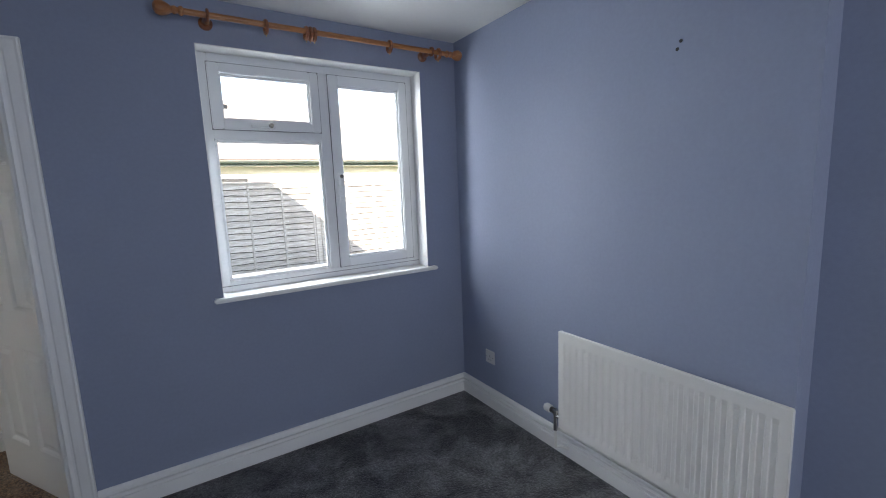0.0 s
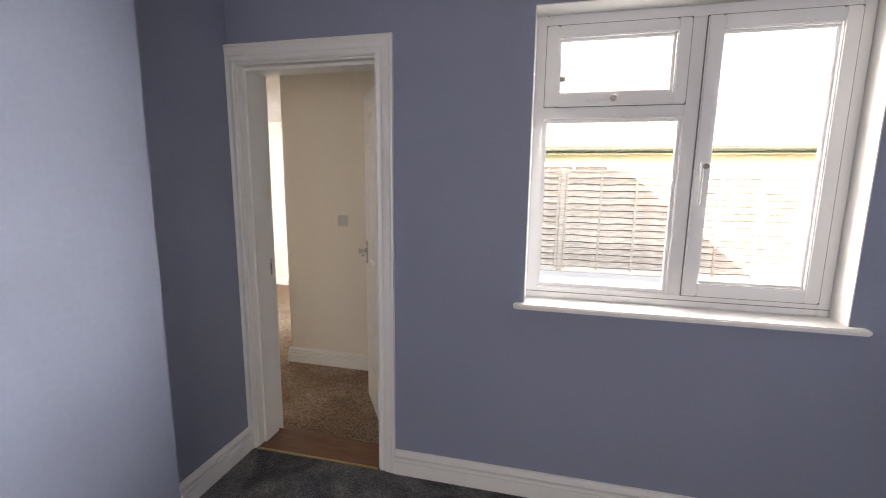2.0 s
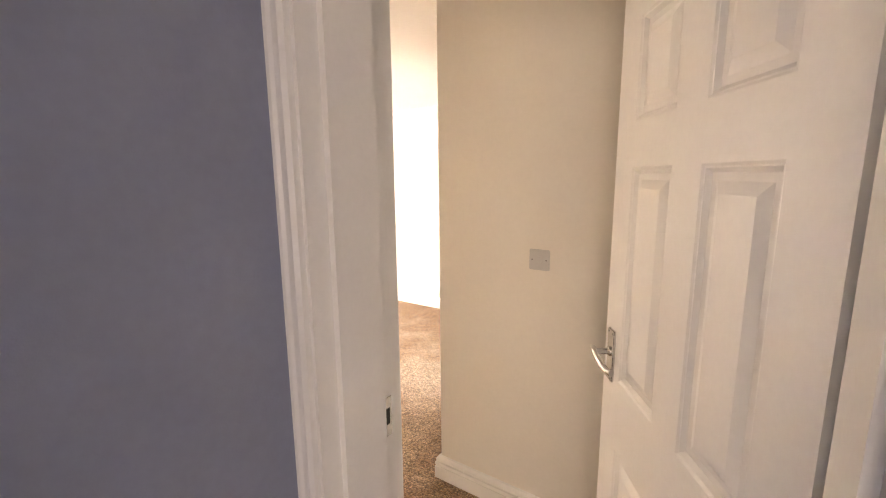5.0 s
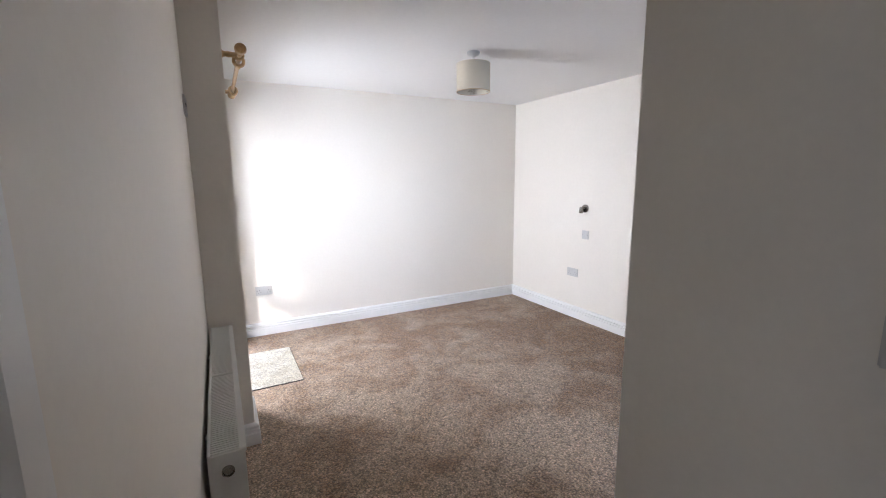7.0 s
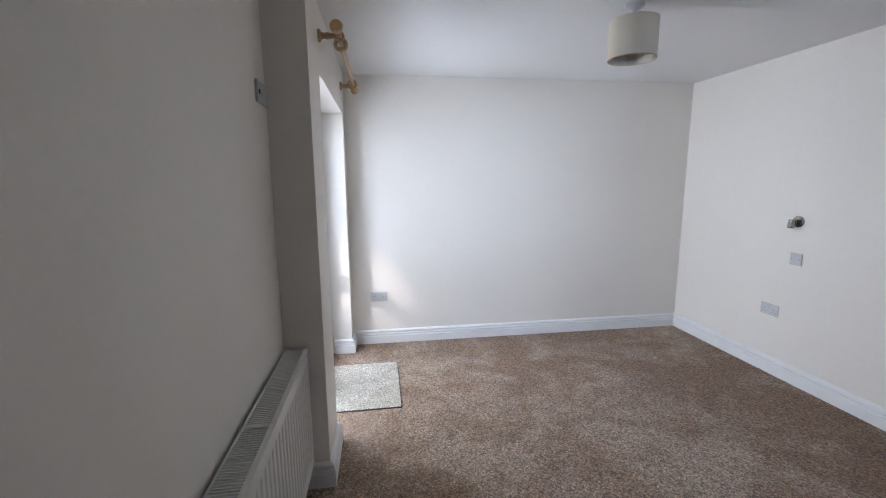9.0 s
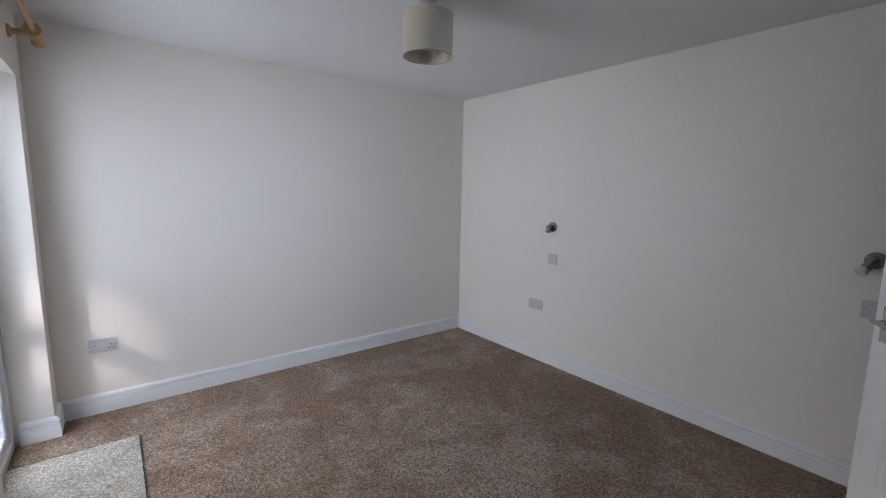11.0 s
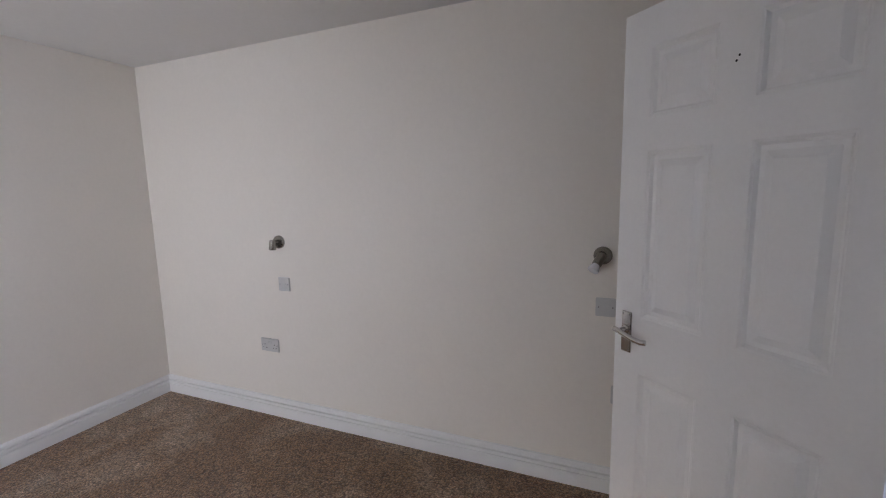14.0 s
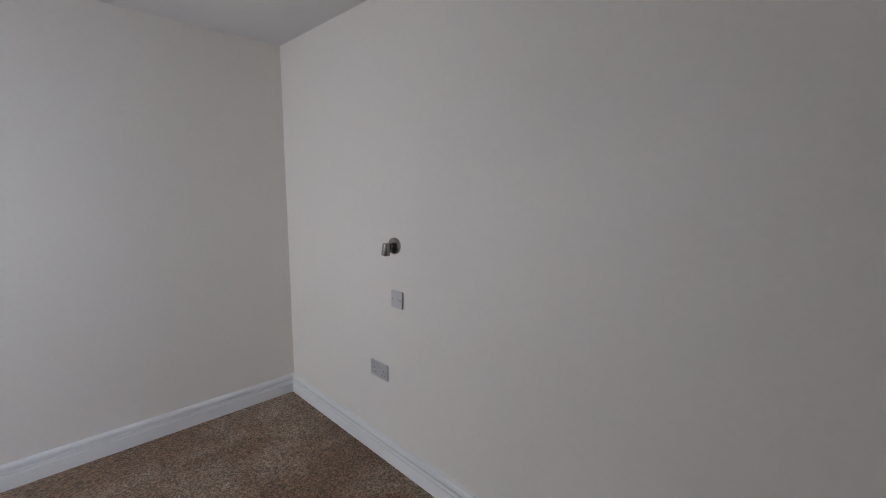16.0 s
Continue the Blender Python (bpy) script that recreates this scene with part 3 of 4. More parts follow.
def panel_bm(x0, z0, x1, z1, t, depth=0.012):
    """A moulded door panel, both faces: a sloping rim, a sunk border and a raised field."""
    bm = bmesh.new()
    steps = ((0.0, 0.0), (0.005, 0.003), (0.008, 0.0035), (0.016, depth), (0.030, depth), (0.052, 0.003))
    for side in (-1, 1):
        loops = []
        for off, d in steps:
            y = side * (t / 2 - d)
            loops.append([bm.verts.new(p) for p in ((x0 + off, y, z0 + off), (x1 - off, y, z0 + off), (x1 - off, y, z1 - off), (x0 + off, y, z1 - off))])
        for a, b in zip(loops, loops[1:]):
            for k in range(4):
                f = (a[k], a[(k + 1) % 4], b[(k + 1) % 4], b[k])
                bm.faces.new(f if side < 0 else f[::-1])
        bm.faces.new(loops[-1] if side < 0 else loops[-1][::-1])
    return bm


def lever_handle(parent, x, z, y, out, towards):
    """A chrome lever on a long plate; out: the side it stands on (+1 or -1 in y); towards: the way the lever points in x."""
    pl = part("handle", box_bm((x - 0.021, min(y, y + out * 0.008), z - 0.085, x + 0.021, max(y, y + out * 0.008), z + 0.065), bevel=0.0025), CHROME, parent, "chrome lever handle on a plate", True)
    part("neck", moved(lathe(((0.014, 0), (0.014, 0.006), (0.009, 0.010), (0.009, 0.045)), 16, "y"), Matrix.Translation((x, y + out * 0.006, z)) @ Matrix.Scale(out, 4, (0, 1, 0))), CHROME, pl, "", True)
    yy = y + out * 0.050
    part("lever", tube([(x - towards * 0.014, yy, z + 0.004), (x, yy + out * 0.002, z + 0.004), (x + towards * 0.03, yy + out * 0.004, z - 0.002), (x + towards * 0.07, yy + out * 0.004, z - 0.010), (x + towards * 0.10, yy, z - 0.013), (x + towards * 0.114, yy - out * 0.006, z - 0.011)], 0.0085, 12, 1.15), CHROME, pl, "", True)
    for dz in (-0.075, 0.055):
        for dx in (-0.014, 0.014):
            part("screw", moved(lathe(((0.003, 0), (0.002, 0.001)), 8, "y"), Matrix.Translation((x + dx, y + out * 0.0082, z + dz)) @ Matrix.Scale(out, 4, (0, 1, 0))), STEEL, pl)
    return pl


def panel_door(label, m, width, height, handle_z, swing, hinge_z, marks=()):
    """A six-panel leaf hung at the origin, lying along +x; swing: +1 or -1, the side (in y) of the knuckles."""
    door = tagged(new("panel_door"), label, "door")
    door.empty_display_size = 0.1
    door.matrix_world = m
    T = 0.036
    s, mu = 0.108, 0.104
    c0, c1, c2, c3 = s, width / 2 - mu / 2, width / 2 + mu / 2, width - s
    rows = ((0.235, 0.775), (0.975, 1.545), (1.655, height - 0.125))
    fr = [(0, -T / 2, 0, c0, T / 2, height), (c3, -T / 2, 0, width, T / 2, height), *[(c1, -T / 2, a, c2, T / 2, b) for a, b in rows]]
    zs = [0.0] + [v for r in rows for v in r] + [height]
    fr += [(c0, -T / 2, a, c3, T / 2, b) for a, b in zip(zs[::2], zs[1::2])]
    part("leaf", box_bm(*fr), GLOSS, door)
    for a, b in rows:
        for u, v in ((c0, c1), (c2, c3)):
            part("panel", panel_bm(u, a, v, b, T), GLOSS, door)
    for out in (-1, 1):
        lever_handle(door, width - 0.055, handle_z, out * T / 2, out, -1)
    part("latch", box_bm((width, -0.011, handle_z - 0.03, width + 0.0015, 0.011, handle_z + 0.03)), CHROME, door, "chrome latch plate")
    for hz in hinge_z:
        hg = part("hinge", moved(lathe(((0.0055, -0.05), (0.0055, 0.05)), 12), Matrix.Translation((-0.004, swing * (T / 2 + 0.004), hz))), STEEL, door, "steel butt hinge", True)
        part("hinge_leaf", box_bm((-0.0022, -swing * 0.012 if swing > 0 else -T / 2 - 0.004, hz - 0.05, -0.0004, T / 2 + 0.004 if swing > 0 else 0.012, hz + 0.05)), STEEL, hg)
        for k in range(3):
            part("screw", moved(lathe(((0.004, 0), (0.003, 0.0008)), 8, "x"), Matrix.Translation((-0.0022, swing * (0.002 + 0.006 * (k % 2)), hz - 0.032 + 0.032 * k)) @ Matrix.Scale(-1, 4, (1, 0, 0))), NICKEL, hg)
    for x, z, side in marks:
        part("screw_hole", moved(lathe(((0.0035, 0), (0.003, 0.0004)), 8, "y"), Matrix.Translation((x, side * T / 2, z)) @ Matrix.Scale(side, 4, (0, 1, 0))), BLACK, door, "dark screw hole")
    return door


# study door: hung on its east side, swung into the lobby
panel_door("white painted six-panel door standing half open", pose(0.143, 2.303, -0.045, 0, 0, 122.5), 0.712, 2.020, 1.040, -1, (0.30, 1.75))
# en-suite door: thrown back against the bedroom
ens = panel_door("white painted six-panel door standing wide open", pose(-1.004, 4.782, ZB + 0.012, 0, 0, 136.9), 0.752, 1.995, 0.922, 1, (0.21, 0.98, 1.81), ((0.372, 1.770, 1), (0.379, 1.757, 1)))
for hz in (0.98, 1.81):
    part("jamb_leaf", box_bm((XD + 0.002, E1 - 0.0022, ZB + hz - 0.038, XD + 0.032, E1 - 0.0004, ZB + hz + 0.062)), STEEL, lin2, "steel hinge leaf")
    for k in range(3):
        part("screw", moved(lathe(((0.0042, 0), (0.003, 0.0008)), 8, "y"), Matrix.Translation((XD + (0.012, 0.022, 0.012)[k], E1 - 0.0022, ZB + hz - 0.02 + 0.032 * k)) @ Matrix.Scale(-1, 4, (0, 1, 0))), NICKEL, lin2)


def ribbed_panel(length, height, flutes, depth, top, bottom):
    """A pressed steel radiator face in the x-z plane, with upright flutes; depth: how far they stand out to -y."""
    bm = bmesh.new()
    pitch = (length - 0.05) / flutes
    xs = [(0.0, 0.0)]
    for k in range(flutes):
        x = 0.025 + k * pitch
        xs += [(x + pitch * q, d) for q, d in ((0.14, 0.0), (0.20, 0.2), (0.25, 0.8), (0.30, 1.0), (0.70, 1.0), (0.75, 0.8), (0.80, 0.2), (0.86, 0.0))]
    xs.append((length, 0.0))
    zs = ((0.0, 0.0), (bottom, 0.0), (bottom + 0.022, 1.0), (height - top - 0.022, 1.0), (height - top, 0.0), (height, 0.0))
    grid = [[bm.verts.new((x, -depth * d * f, z)) for x, d in xs] for z, f in zs]
    for a, b in zip(grid, grid[1:]):
        for k in range(len(xs) - 1):
            bm.faces.new((a[k], a[k + 1], b[k + 1], b[k]))
    return bm


def valve(parent, x, y, z, head):
    body = part("valve", tube([(x, y, z - 0.10), (x, y, z)], 0.011), CHROME, parent, "chrome radiator valve", True)
    part("nut", tube([(x, y, z - 0.012), (x, y, z + 0.014)], 0.016, 6), CHROME, body)
    if head:
        part("thermostat_collar", tube([(x, y, z), (x + head * 0.03, y, z + 0.002)], 0.015, 14), BLACK, body, "black collar", True)
        part("thermostat_head", moved(lathe(((0.017, 0), (0.021, 0.006), (0.021, 0.032), (0.016, 0.040)), 18, "x"), Matrix.Translation((x + head * 0.03, y, z + 0.002)) @ Matrix.Scale(head, 4, (1, 0, 0))), PLASTIC, body, "white thermostat head", True)


# radiator of the study, on the east wall: its local x runs along -y of the room
rad = thing("radiator", pose(2.208, 1.142, 0.19, 0, 0, -90), "white enamelled single panel radiator on wall brackets", "radiator")
L = 0.945
part("front_panel", ribbed_panel(L, 0.515, 24, -0.005, 0.045, 0.035), ENAMEL, rad)
part("body", box_bm((0.001, 0.0065, 0.001, L - 0.001, 0.020, 0.513), bevel=0.003), ENAMEL, rad)
for ex in (0.0, L - 0.004):
    part("side_edge", box_bm((ex, 0.0006, 0.002, ex + 0.004, 0.020, 0.507)), ENAMEL, rad)
part("top_seam", box_bm((0.0, -0.002, 0.507, L, 0.020, 0.516), bevel=0.003), ENAMEL, rad)
for bx in (0.15, 0.80):
    part("bracket", box_bm((bx, 0.018, 0.05, bx + 0.035, 0.091, 0.47)), ENAMEL, rad)
valve(rad, -0.03, 0.012, 0.07, -1)
part("tail", tube([(-0.03, 0.012, 0.05), (0.004, 0.012, 0.05)], 0.010), CHROME, rad, "chrome tail piece", True)
part("pipe", tube([(-0.03, 0.012, -0.04), (-0.03, 0.014, -0.128), (-0.028, 0.045, -0.135), (0.02, 0.062, -0.135)], 0.0075), ENAMEL, rad, "white painted pipe", True)
part("pipe", tube([(0.02, 0.062, -0.052), (L + 0.3, 0.062, -0.052)], 0.0075), ENAMEL, rad, "white painted pipe along the skirting", True)
part("pipe", tube([(-0.03, 0.012, -0.02), (-0.028, 0.05, -0.045), (0.02, 0.062, -0.052)], 0.0075), ENAMEL, rad, "white painted pipe", True)

# radiator of the lobby, below the bedroom's south wall: its face looks along +y
radb = thing("radiator", pose(-1.655, 2.404, 0.07, 0, 0, 180), "white double radiator with a slotted top grille", "radiator")
LB, HB = 1.17, 0.575
part("front_panel", ribbed_panel(LB, HB - 0.01, 26, -0.005, 0.05, 0.05), ENAMEL, radb)
part("back_panel", box_bm((0.002, 0.080, 0.0, LB - 0.002, 0.092, HB - 0.012), bevel=0.003), ENAMEL, radb)
# slot darkness put into the fins' colour: dark steel inside the white radiator
part("convector", box_bm(*[(0.02 + 0.03 * k, 0.008, 0.03, 0.023 + 0.03 * k, 0.080, HB - 0.04) for k in range(37)]), STEEL, radb, "convector fins, darkened for the shade behind the slots")
for sx in (0.0, LB - 0.004):
    part("side_panel", box_bm((sx, -0.002, 0.006, sx + 0.004, 0.094, HB), bevel=0.0015), ENAMEL, radb)
gr = part("top_grille", box_bm((0.004, -0.006, HB - 0.012, LB - 0.004, 0.012, HB), (0.004, 0.086, HB - 0.012, LB - 0.004, 0.094, HB), (0.55, 0.012, HB - 0.012, 0.562, 0.086, HB), bevel=0.0015), ENAMEL, radb)
slat = mesh_of("slat", box_bm((0.0, 0.012, HB - 0.010, 0.0050, 0.086, HB - 0.001)), ENAMEL)
for k in range(100):
    if not 0.54 < 0.012 + 0.0115 * k < 0.563:
        ob = new("slat", slat)
        ob.parent = gr
        ob.matrix_basis = pose(0.012 + 0.0115 * k, 0, 0)
part("blanking_plug", moved(lathe(((0.017, 0), (0.017, 0.004), (0.013, 0.006), (0.012, 0.003)), 20, "x"), Matrix.Translation((0.0, 0.045, HB - 0.055)) @ Matrix.Scale(-1, 4, (1, 0, 0))), NICKEL, radb, "round metal blanking plug", True)
for bx in (0.2, 0.9):
    part("bracket", box_bm((bx, 0.092, 0.04, bx + 0.03, 0.107, HB - 0.06)), ENAMEL, radb)
for bx in (0.06, LB - 0.06):
    part("pipe", tube([(bx, 0.045, 0.01), (bx, 0.045, -0.135)], 0.0075), ENAMEL, radb)


def curtain_pole(name_label, m, length, wood, rings, reach, radius=0.0135, brackets=(0.09, -0.09), fittings=None):
    """A turned wooden pole along +x with ball ends, rings and brackets reaching to +y."""
    pole = thing("curtain_pole", m, name_label, "curtain pole")
    fittings = fittings or wood
    part("rod", lathe(((radius, 0.0), (radius, length)), 16, "x"), wood, pole, "", True)
    fin = ((0.013, 0.0), (0.020, 0.006), (0.020, 0.014), (0.012, 0.022), (0.018, 0.034), (0.014, 0.046), (0.022, 0.058), (0.029, 0.074), (0.031, 0.088), (0.026, 0.104), (0.012, 0.113))
    part("finial", lathe([(r, -h) for r, h in fin], 18, "x"), wood, pole, "", True)
    part("finial", lathe([(r, length + h) for r, h in fin], 18, "x"), wood, pole, "", True)
    for b in brackets:
        bx = b if b > 0 else length + b
        br = part("bracket", moved(lathe(((0.030, 0.0), (0.030, 0.010), (0.018, 0.016), (0.013, 0.03), (0.017, 0.04), (0.012, reach - 0.014)), 18, "y"), Matrix.Translation((bx, reach, 0)) @ Matrix.Scale(-1, 4, (0, 1, 0))), fittings, pole, "", True)
        part("cup", moved(ring_bm(0.021, 0.007, "x"), Matrix.Translation((bx, 0, 0))), fittings, br, "", True)
    for x in rings:
        rg = part("ring", moved(ring_bm(0.027, 0.009, "x"), Matrix.Translation((x, 0, -0.011))), fittings, pole, "", True)
        part("eye", moved(ring_bm(0.006, 0.0012, "x", 10, 6), Matrix.Translation((x, 0, -0.047))), BRASS, rg)
    return pole


curtain_pole("orange varnished wooden curtain pole with ball ends and rings", pose(0.80, 1.985, 2.235), 1.36, PINE, (0.335, 0.525, 0.545, 0.565, 0.985, 1.305), 0.115, brackets=(0.09, -0.10), fittings=DARK_PINE)
curtain_pole("pale wooden curtain pole with ball ends and rings", pose(-3.16, 2.575, 2.09, 0, 0, 180), 1.24, PALE_PINE, (0.13, 0.147, 1.06, 1.077, 1.093), 0.1, brackets=(0.05, -0.05))


def plate(label, m, width, kind, height=0.086):
    """A square-cornered wiring plate in the x-z plane, facing -y."""
    pl = thing({"socket": "wall_socket", "blank": "fused_outlet"}.get(kind, "light_switch"), m, label, {"socket": "socket", "blank": "outlet"}.get(kind, "switch"))
    part("plate", box_bm((-width / 2, -0.0095, -height / 2, width / 2, 0.0, height / 2), bevel=0.003), PLASTIC, pl, "", True)
    if kind in ("switch", "wide"):
        w, h = (0.010, 0.017) if kind == "switch" else (0.019, 0.009)
        part("rocker", box_bm((-w, -0.0135, -h, w, -0.008, h), bevel=0.002), PLASTIC, pl)
        sx = (-0.030, 0.030)
    elif kind == "socket":
        gangs = (-0.036, 0.036) if width > 0.1 else (0.0,)
        for g in gangs:
            part("rocker", box_bm((g * 0.25 - 0.006, -0.0125, 0.012, g * 0.25 + 0.006, -0.008, 0.030), bevel=0.0015), PLASTIC, pl)
            for dx, dz, w, h in ((0, 0.008, 0.0022, 0.0042), (-0.0115, -0.014, 0.0038, 0.002), (0.0115, -0.014, 0.0038, 0.002)):
                part("pin_hole", box_bm((g * 1.1 + dx - w, -0.0099, dz - h - 0.004, g * 1.1 + dx + w, -0.0094, dz + h - 0.004)), BLACK, pl)
        sx = (-0.060, 0.060) if width > 0.1 else (-0.030, 0.030)
    else:
        part("rocker", box_bm((-0.05, -0.0125, -0.009, -0.038, -0.008, 0.009), bevel=0.0015), BLACK, pl)
        part("fuse_carrier", box_bm((-0.014, -0.012, -0.014, 0.014, -0.008, 0.014), bevel=0.002), PLASTIC, pl)
        sx = (-0.060, 0.060)
    for x in sx:
        part("screw", moved(lathe(((0.0032, 0.0), (0.0028, -0.0006)), 10, "y"), Matrix.Translation((x, -0.0095, 0))), STEEL, pl)
    return pl


plate("white plastic single light switch on the lobby wall", pose(-0.615, YS, 1.142), 0.086, "switch")
plate("white plastic bedside switch under a reading lamp", pose(-3.465, YN, 0.822), 0.086, "wide")
plate("white plastic bedside switch under a reading lamp", pose(-1.607, YN, 0.838), 0.086, "wide")
plate("white plastic double socket above the skirting", pose(-3.618, YN, 0.411), 0.146, "socket")
plate("white plastic double socket above the skirting", pose(-1.50, YN, 0.425), 0.146, "socket")
plate("white plastic double socket above the skirting", pose(XF, 2.712, 0.365, 0, 0, 90), 0.146, "socket")
plate("white plastic single socket on the blue wall", pose(XE, 1.795, 0.336, 0, 0, -90), 0.086, "socket")
plate("white plastic fused outlet high on the wall", pose(-2.765, YL, 1.73, 0, 0, 180), 0.146, "blank")


def reading_lamp(label, m, aim):
    """A small swivel spot on a round plate facing -y."""
    lp = thing("reading_lamp", m, label, "wall lamp")
    part("back_plate", lathe(((0.040, 0.0), (0.040, -0.012), (0.036, -0.017), (0.010, -0.019)), 28, "y"), NICKEL, lp, "", True)
    part("arm", tube([(0, -0.017, 0.0), (-0.004, -0.036, 0.003), (-0.010, -0.046, 0.0)], 0.010), NICKEL, lp, "", True)
    d = Vector(aim).normalized()
    tilt = Matrix.Translation((-0.010, -0.047, -0.010)) @ d.to_track_quat("Z", "Y").to_matrix().to_4x4()
    hd = part("head", moved(lathe(((0.017, -0.025), (0.021, -0.020), (0.021, 0.030), (0.0195, 0.034)), 22), tilt), NICKEL, lp, "", True)
    return lp, hd, tilt


lp, hd, tilt = reading_lamp("brushed nickel reading spotlight without a bulb", pose(-3.482, YN, 1.085), (-0.05, -0.12, -1.0))
part("socket_hole", moved(lathe(((0.017, 0.0335), (0.017, 0.0348)), 18), tilt), BLACK, hd)
lp, hd, tilt = reading_lamp("brushed nickel reading spotlight with a white bulb", pose(-1.625, YN, 1.075), (-0.42, -0.55, -0.7))
part("bulb", moved(lathe(((0.015, 0.034), (0.019, 0.042), (0.0245, 0.060), (0.0245, 0.066), (0.020, 0.068)), 20), tilt), UPVC, hd, "white reflector bulb", True)

# pendant with a drum shade
pend = thing("pendant_lamp", pose(-3.04, 4.03, CB), "cream drum lampshade on a short flex with printed flowers", "ceiling lamp")
part("ceiling_rose", lathe(((0.044, 0.0), (0.044, -0.012), (0.036, -0.022), (0.016, -0.028), (0.008, -0.036)), 24), PLASTIC, pend, "", True)
part("flex", tube([(0, 0, -0.03), (0, 0, -0.145)], 0.0035, 8), PLASTIC, pend)
part("bulb_holder", lathe(((0.012, -0.11), (0.020, -0.12), (0.020, -0.16), (0.014, -0.17)), 16), PLASTIC, pend, "", True)
R, T0, T1 = 0.116, -0.078, -0.262
bm = bmesh.new()
loops = []
for r, z in ((R, T0), (R, T1), (R - 0.003, T1), (R - 0.003, T0)):
    loops.append([bm.verts.new((r * math.cos(2 * math.pi * k / 48), r * math.sin(2 * math.pi * k / 48), z)) for k in range(48)])
for a, b in zip(loops, loops[1:] + loops[:1]):
    for k in range(48):
        bm.faces.new((a[k], a[(k + 1) % 48], b[(k + 1) % 48], b[k]))
shade = part("shade", bm, SHADE, pend, "cream cloth drum shade", True)
bm = bmesh.new()
ra = [[bm.verts.new(((R - 0.0045) * math.cos(2 * math.pi * k / 48), (R - 0.0045) * math.sin(2 * math.pi * k / 48), z)) for k in range(48)] for z in (T0 - 0.002, T1 + 0.002)]
for k in range(48):
    bm.faces.new((ra[0][k], ra[1][k], ra[1][(k + 1) % 48], ra[0][(k + 1) % 48]))
part("lining", bm, SHADE_IN, shade, "pale lining", True)
for z in (T0, T1):
    part("rim", moved(ring_bm(R - 0.001, 0.0022, "z", 48, 6), Matrix.Translation((0, 0, z))), PALE_PINE if z == T1 else SHADE, shade)
for k in range(3):
    a = 2 * math.pi * k / 3
    part("spoke", tube([(0.018 * math.cos(a), 0.018 * math.sin(a), -0.135), (R * math.cos(a), R * math.sin(a), -0.081)], 0.0015, 6), STEEL, pend)
for a0, z, size in ((2.62, -0.227, 0.040), (1.35, -0.239, 0.030), (0.3, -0.224, 0.04), (5.2, -0.226, 0.042), (4.2, -0.234, 0.03), (3.45, -0.199, 0.035), (1.95, -0.184, 0.04)):
    bm = bmesh.new()
    for j in range(18):
        t = 2 * math.pi * j / 18
        for lo, hi, w in ((0.12, 0.75 + 0.25 * (j % 2), 0.10),):
            pts = []
            for rr, off in ((lo, -w * 0.3), (hi, -w), (hi * 1.04, 0), (hi, w), (lo, w * 0.3)):
                u, v = size * (rr * math.cos(t) - off * math.sin(t) * 0.35), size * (rr * math.sin(t) + off * math.cos(t) * 0.35)
                ang = a0 + u / R
                zz = max(T1 + 0.003, z + v)
                pts.append(bm.verts.new(((R - 0.0058) * math.cos(ang), (R - 0.0058) * math.sin(ang), zz)))
            bm.faces.new(pts)
    part("flower_print", bm, PATTERN, shade, "dark brown flower burst printed inside")

# door mat at the garden door
rug = thing("door_mat", pose(-3.835, 2.575, ZB), "worn beige pile door mat with a dark edge", "mat")
bm = bmesh.new()
nx, ny, mw, md = 40, 32, 0.69, 0.54
g = [[bm.verts.new((-mw / 2 + mw * i / nx, -md / 2 + md * j / ny, 0.011 + 0.002 * noise.noise((i * 0.6, j * 0.6, 3.0)) + (0.0 if 0 < i < nx and 0 < j < ny else -0.004))) for i in range(nx + 1)] for j in range(ny + 1)]
for j in range(ny):
    for i in range(nx):
        bm.faces.new((g[j][i], g[j][i + 1], g[j + 1][i + 1], g[j + 1][i]))
part("surface", bm, MAT_PILE, rug, "", True)
part("edging", box_bm((-mw / 2 - 0.004, -md / 2 - 0.004, 0.0, mw / 2 + 0.004, md / 2 + 0.004, 0.0065)), MAT_EDGE, rug, "dark bound edge")

# wall plugs left in the blue wall
for dy, dz in ((0.0, 0.014), (0.012, -0.012)):
    hole = tagged(new("wall_plug", mesh_of("wall_plug", moved(lathe(((0.0068, -0.001), (0.0062, -0.0025), (0.003, -0.003)), 10, "x"), Matrix.Translation((XE, 0.638 + dy, 1.916 + dz))), DARK_SLOT)), "small grey plastic plug in blue paint", "wall plug", "wall plugs")

# bathroom door lever seen through the doorway
cab = thing("bathroom_cabinet", pose(-0.62, YN - 0.012, ZB + 0.004), "dark grey tall bathroom cabinet with a chrome handle", "cabinet")
part("body", box_bm((-0.26, -0.30, 0.0, 0.26, 0.0, 1.9), bevel=0.004), GREY_TILE, cab)
part("door", box_bm((-0.256, -0.318, 0.02, 0.256, -0.301, 1.88), bevel=0.003), GREY_TILE, cab)
part("handle", tube([(0.20, -0.318, 0.95), (0.20, -0.345, 0.95), (0.14, -0.350, 0.95), (0.10, -0.350, 0.948)], 0.008), CHROME, cab, "chrome lever", True)

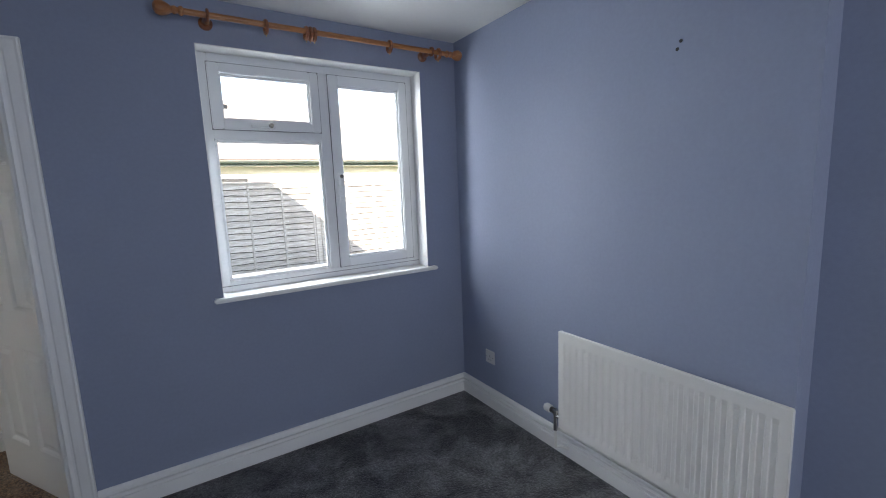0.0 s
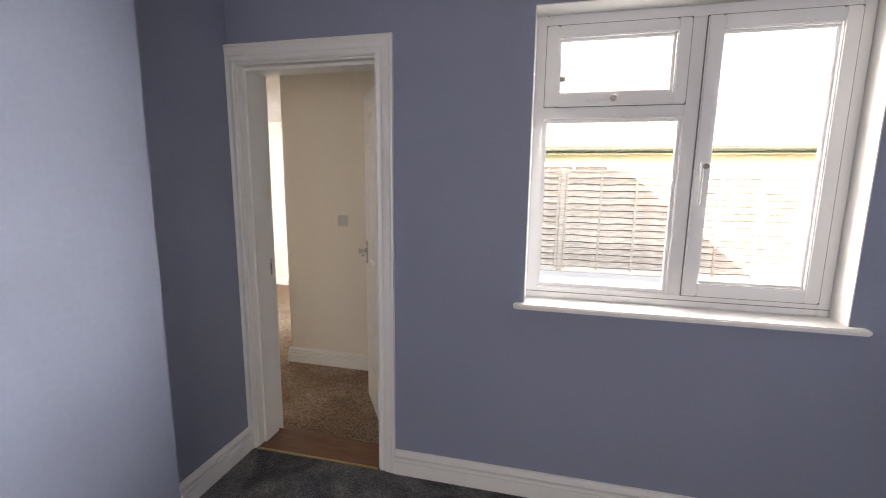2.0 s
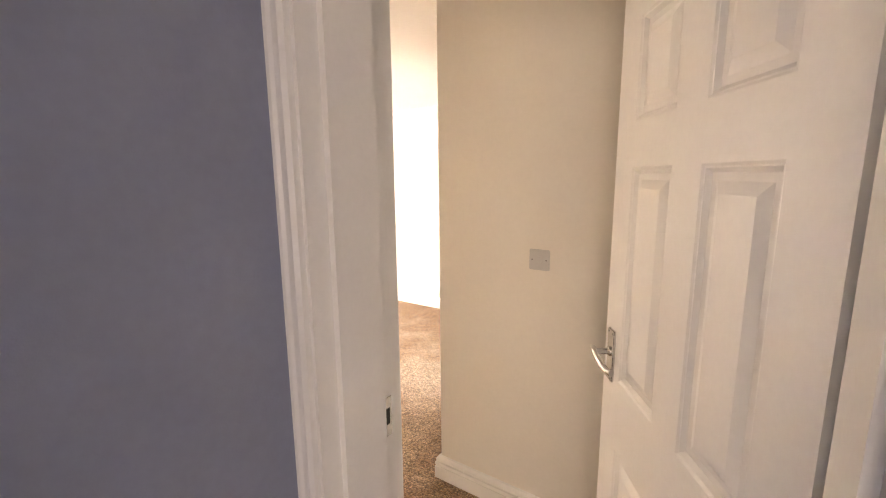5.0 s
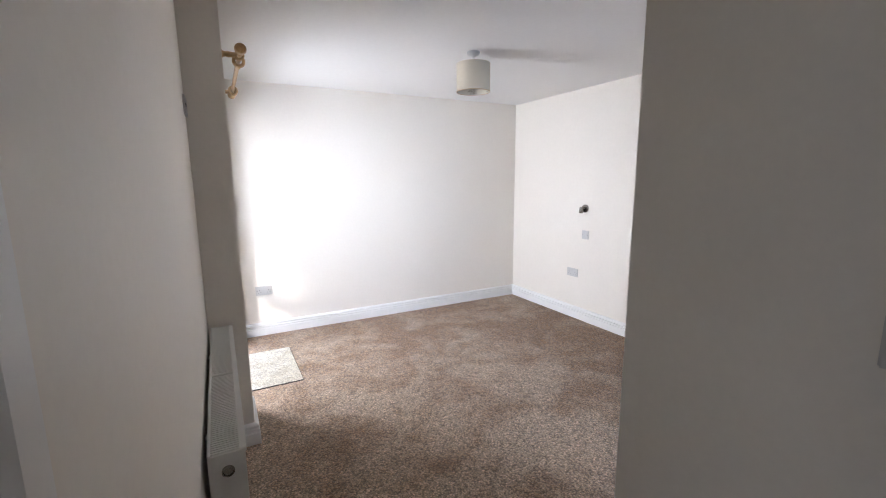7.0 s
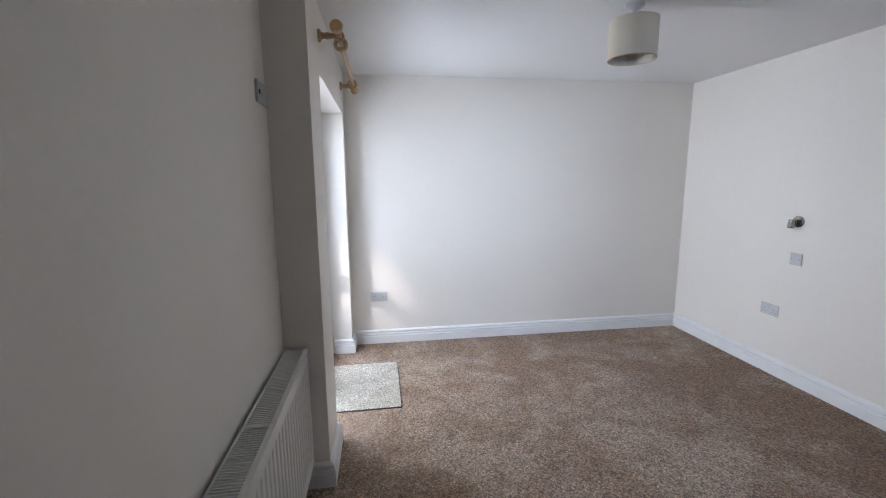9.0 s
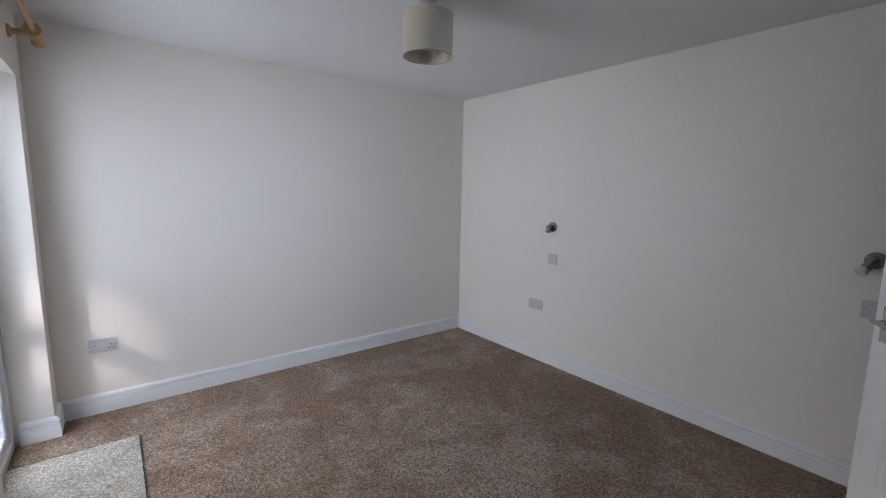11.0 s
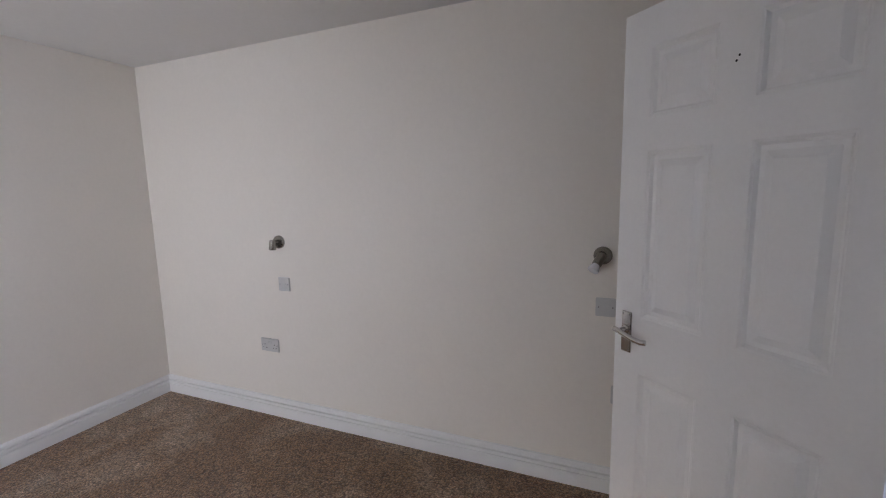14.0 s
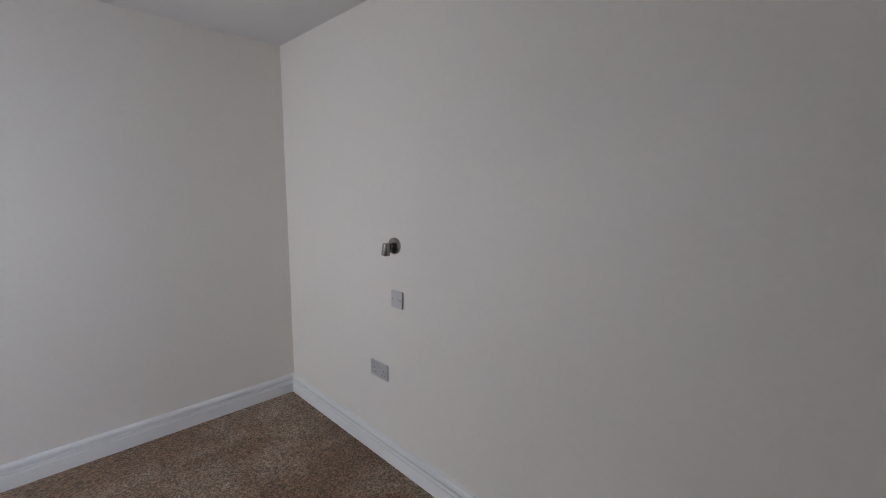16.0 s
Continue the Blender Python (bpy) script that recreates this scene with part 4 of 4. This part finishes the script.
# ---- fence ----
YFN = 8.40
# darker strip along the lower edge of each fence board
LOW_EDGE = mat("fence_low_edge", (0.055, 0.045, 0.038), 0.95, var=0.3, scale=9, fine=60)
fence = tagged(new("fence"), "weathered overlapping board fence with upright battens", "fence")
fence.empty_display_size = 0.2
fence.matrix_world = pose(-0.64, YFN, -0.18)
rnd = random.Random(4)
board_meshes = []
PW = 1.83
for v in range(6):
    bm = bmesh.new()
    n = 12
    low, high = [], []
    ph = rnd.random() * 9
    for k in range(n + 1):
        x = PW * k / n
        wob = 0.018 * noise.noise((x * 2.1, ph, 0)) + 0.007 * noise.noise((x * 7, ph, 1))
        low.append((x, wob))
        high.append((x, 0.150 + 0.004 * noise.noise((x * 3, ph, 5))))
    edge = [(x, z + 0.013 + 0.008 * noise.noise((x * 5, ph, 3))) for x, z in low]
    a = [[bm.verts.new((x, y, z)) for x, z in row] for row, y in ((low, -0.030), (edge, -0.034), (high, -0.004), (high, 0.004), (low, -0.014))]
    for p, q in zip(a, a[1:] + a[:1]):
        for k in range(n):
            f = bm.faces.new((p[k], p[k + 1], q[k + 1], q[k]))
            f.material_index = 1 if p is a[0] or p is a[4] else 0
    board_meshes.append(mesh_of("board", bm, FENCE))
    board_meshes[-1].materials.append(LOW_EDGE)
batten_mesh = mesh_of("batten", box_bm((-0.019, -0.052, 0.06, 0.019, -0.030, 1.84), bevel=0.003), FENCE)
post_mesh = mesh_of("post", box_bm((-0.045, -0.045, 0.0, 0.045, 0.045, 1.90), bevel=0.006), FENCE)
cap_mesh = mesh_of("cap_rail", box_bm((0.0, -0.042, 1.835, PW, 0.008, 1.860), bevel=0.004), FENCE)
base_mesh = mesh_of("gravel_board", box_bm((0.0, -0.02, 0.0, PW, 0.02, 0.11), bevel=0.004), CONCRETE)


def child(name, me, parent, x, y, z, rz=0.0):
    ob = new(name, me)
    ob.parent = parent
    ob.matrix_basis = pose(x, y, z, 0, 0, rz)
    return ob


for p in range(5):
    x = p * (PW + 0.09)
    child("post", post_mesh, fence, x - 0.045, 0, 0)
    child("cap_rail", cap_mesh, fence, x, 0, 0)
    child("gravel_board", base_mesh, fence, x, 0, 0)
    for k in range(4):
        child("batten", batten_mesh, fence, x + 0.03 + (PW - 0.06) * k / 3, 0, 0)
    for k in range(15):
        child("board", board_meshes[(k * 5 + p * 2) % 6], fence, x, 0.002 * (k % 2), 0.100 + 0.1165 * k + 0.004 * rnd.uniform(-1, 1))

# ---- neighbour's house ----
YH = 12.5
hs = tagged(new("neighbour_house"), "low yellow rendered house with a clay tiled roof", "house")
hs.empty_display_size = 0.3
hs.matrix_world = pose(-6, YH, -0.22)
part("wall", box_bm(*wall_x(0.0, 0.25, 0, 20, 0, 2.45, [(6.75, 8.6, 1.0, 2.2), (14.5, 16.0, 1.0, 2.2)])), YELLOW, hs)
for a, b in ((6.75, 8.6), (14.5, 16.0)):
    w = part("window", box_bm(*frame_bars(a, 1.0, b, 2.2, 0.06, 0.06, 0.12), ((a + b) / 2 - 0.03, 0.06, 1.06, (a + b) / 2 + 0.03, 0.12, 2.14)), UPVC, hs, "white framed window")
    part("pane", box_bm((a + 0.06, 0.09, 1.06, b - 0.06, 0.10, 2.14)), DARK_SLOT, w, "dark pane")
part("soffit", box_bm((-0.2, -0.35, 2.45, 20.2, 0.0, 2.48)), UPVC, hs)
part("fascia", box_bm((-0.2, -0.37, 2.45, 20.2, -0.35, 2.60)), GUTTER, hs, "dark green fascia")
bm = bmesh.new()
prof = [(-0.43 + 0.055 * math.cos(a), 2.56 + 0.055 * math.sin(a)) for a in [math.pi + math.pi * k / 10 for k in range(11)]]
ga = [[bm.verts.new((x, y, z)) for y, z in prof] for x in (-0.2, 20.2)]
for k in range(len(prof) - 1):
    bm.faces.new((ga[0][k], ga[1][k], ga[1][k + 1], ga[0][k + 1]))
part("gutter", bm, GUTTER, hs, "green half-round gutter", True)
roof_ob = part("roof", box_bm((-0.2, 0, -0.05, 20.2, 4.6, 0.0)), TILE, hs)
roof_ob.matrix_basis = pose(0, -0.42, 2.62, 30, 0, 0)
tile_mesh = mesh_of("roof_tile", box_bm((0.005, 0.0, 0.0, 0.325, 0.40, 0.022), bevel=0.006), TILE)
for r in range(6):
    for c in range(40):
        t = new("roof_tile", tile_mesh)
        t.parent = roof_ob
        t.matrix_basis = pose(5.2 + c * 0.33 + 0.165 * (r % 2), -0.02 + r * 0.345, 0.004, 2.6 + rnd.uniform(-0.5, 0.5), 0, 0)
bm = bmesh.new()
for r in range(6, 13):
    for c in range(40):
        x, y = 5.2 + c * 0.33 + 0.165 * (r % 2), -0.02 + r * 0.345
        for q in (box_bm((x + 0.005, y, 0.012, x + 0.325, y + 0.36, 0.030)),):
            tmp = bpy.data.meshes.new("tmp")
            q.to_mesh(tmp)
            q.free()
            bm.from_mesh(tmp)
            bpy.data.meshes.remove(tmp)
tagged(part("upper_tiles", bm, TILE, roof_ob), kind="stuff")
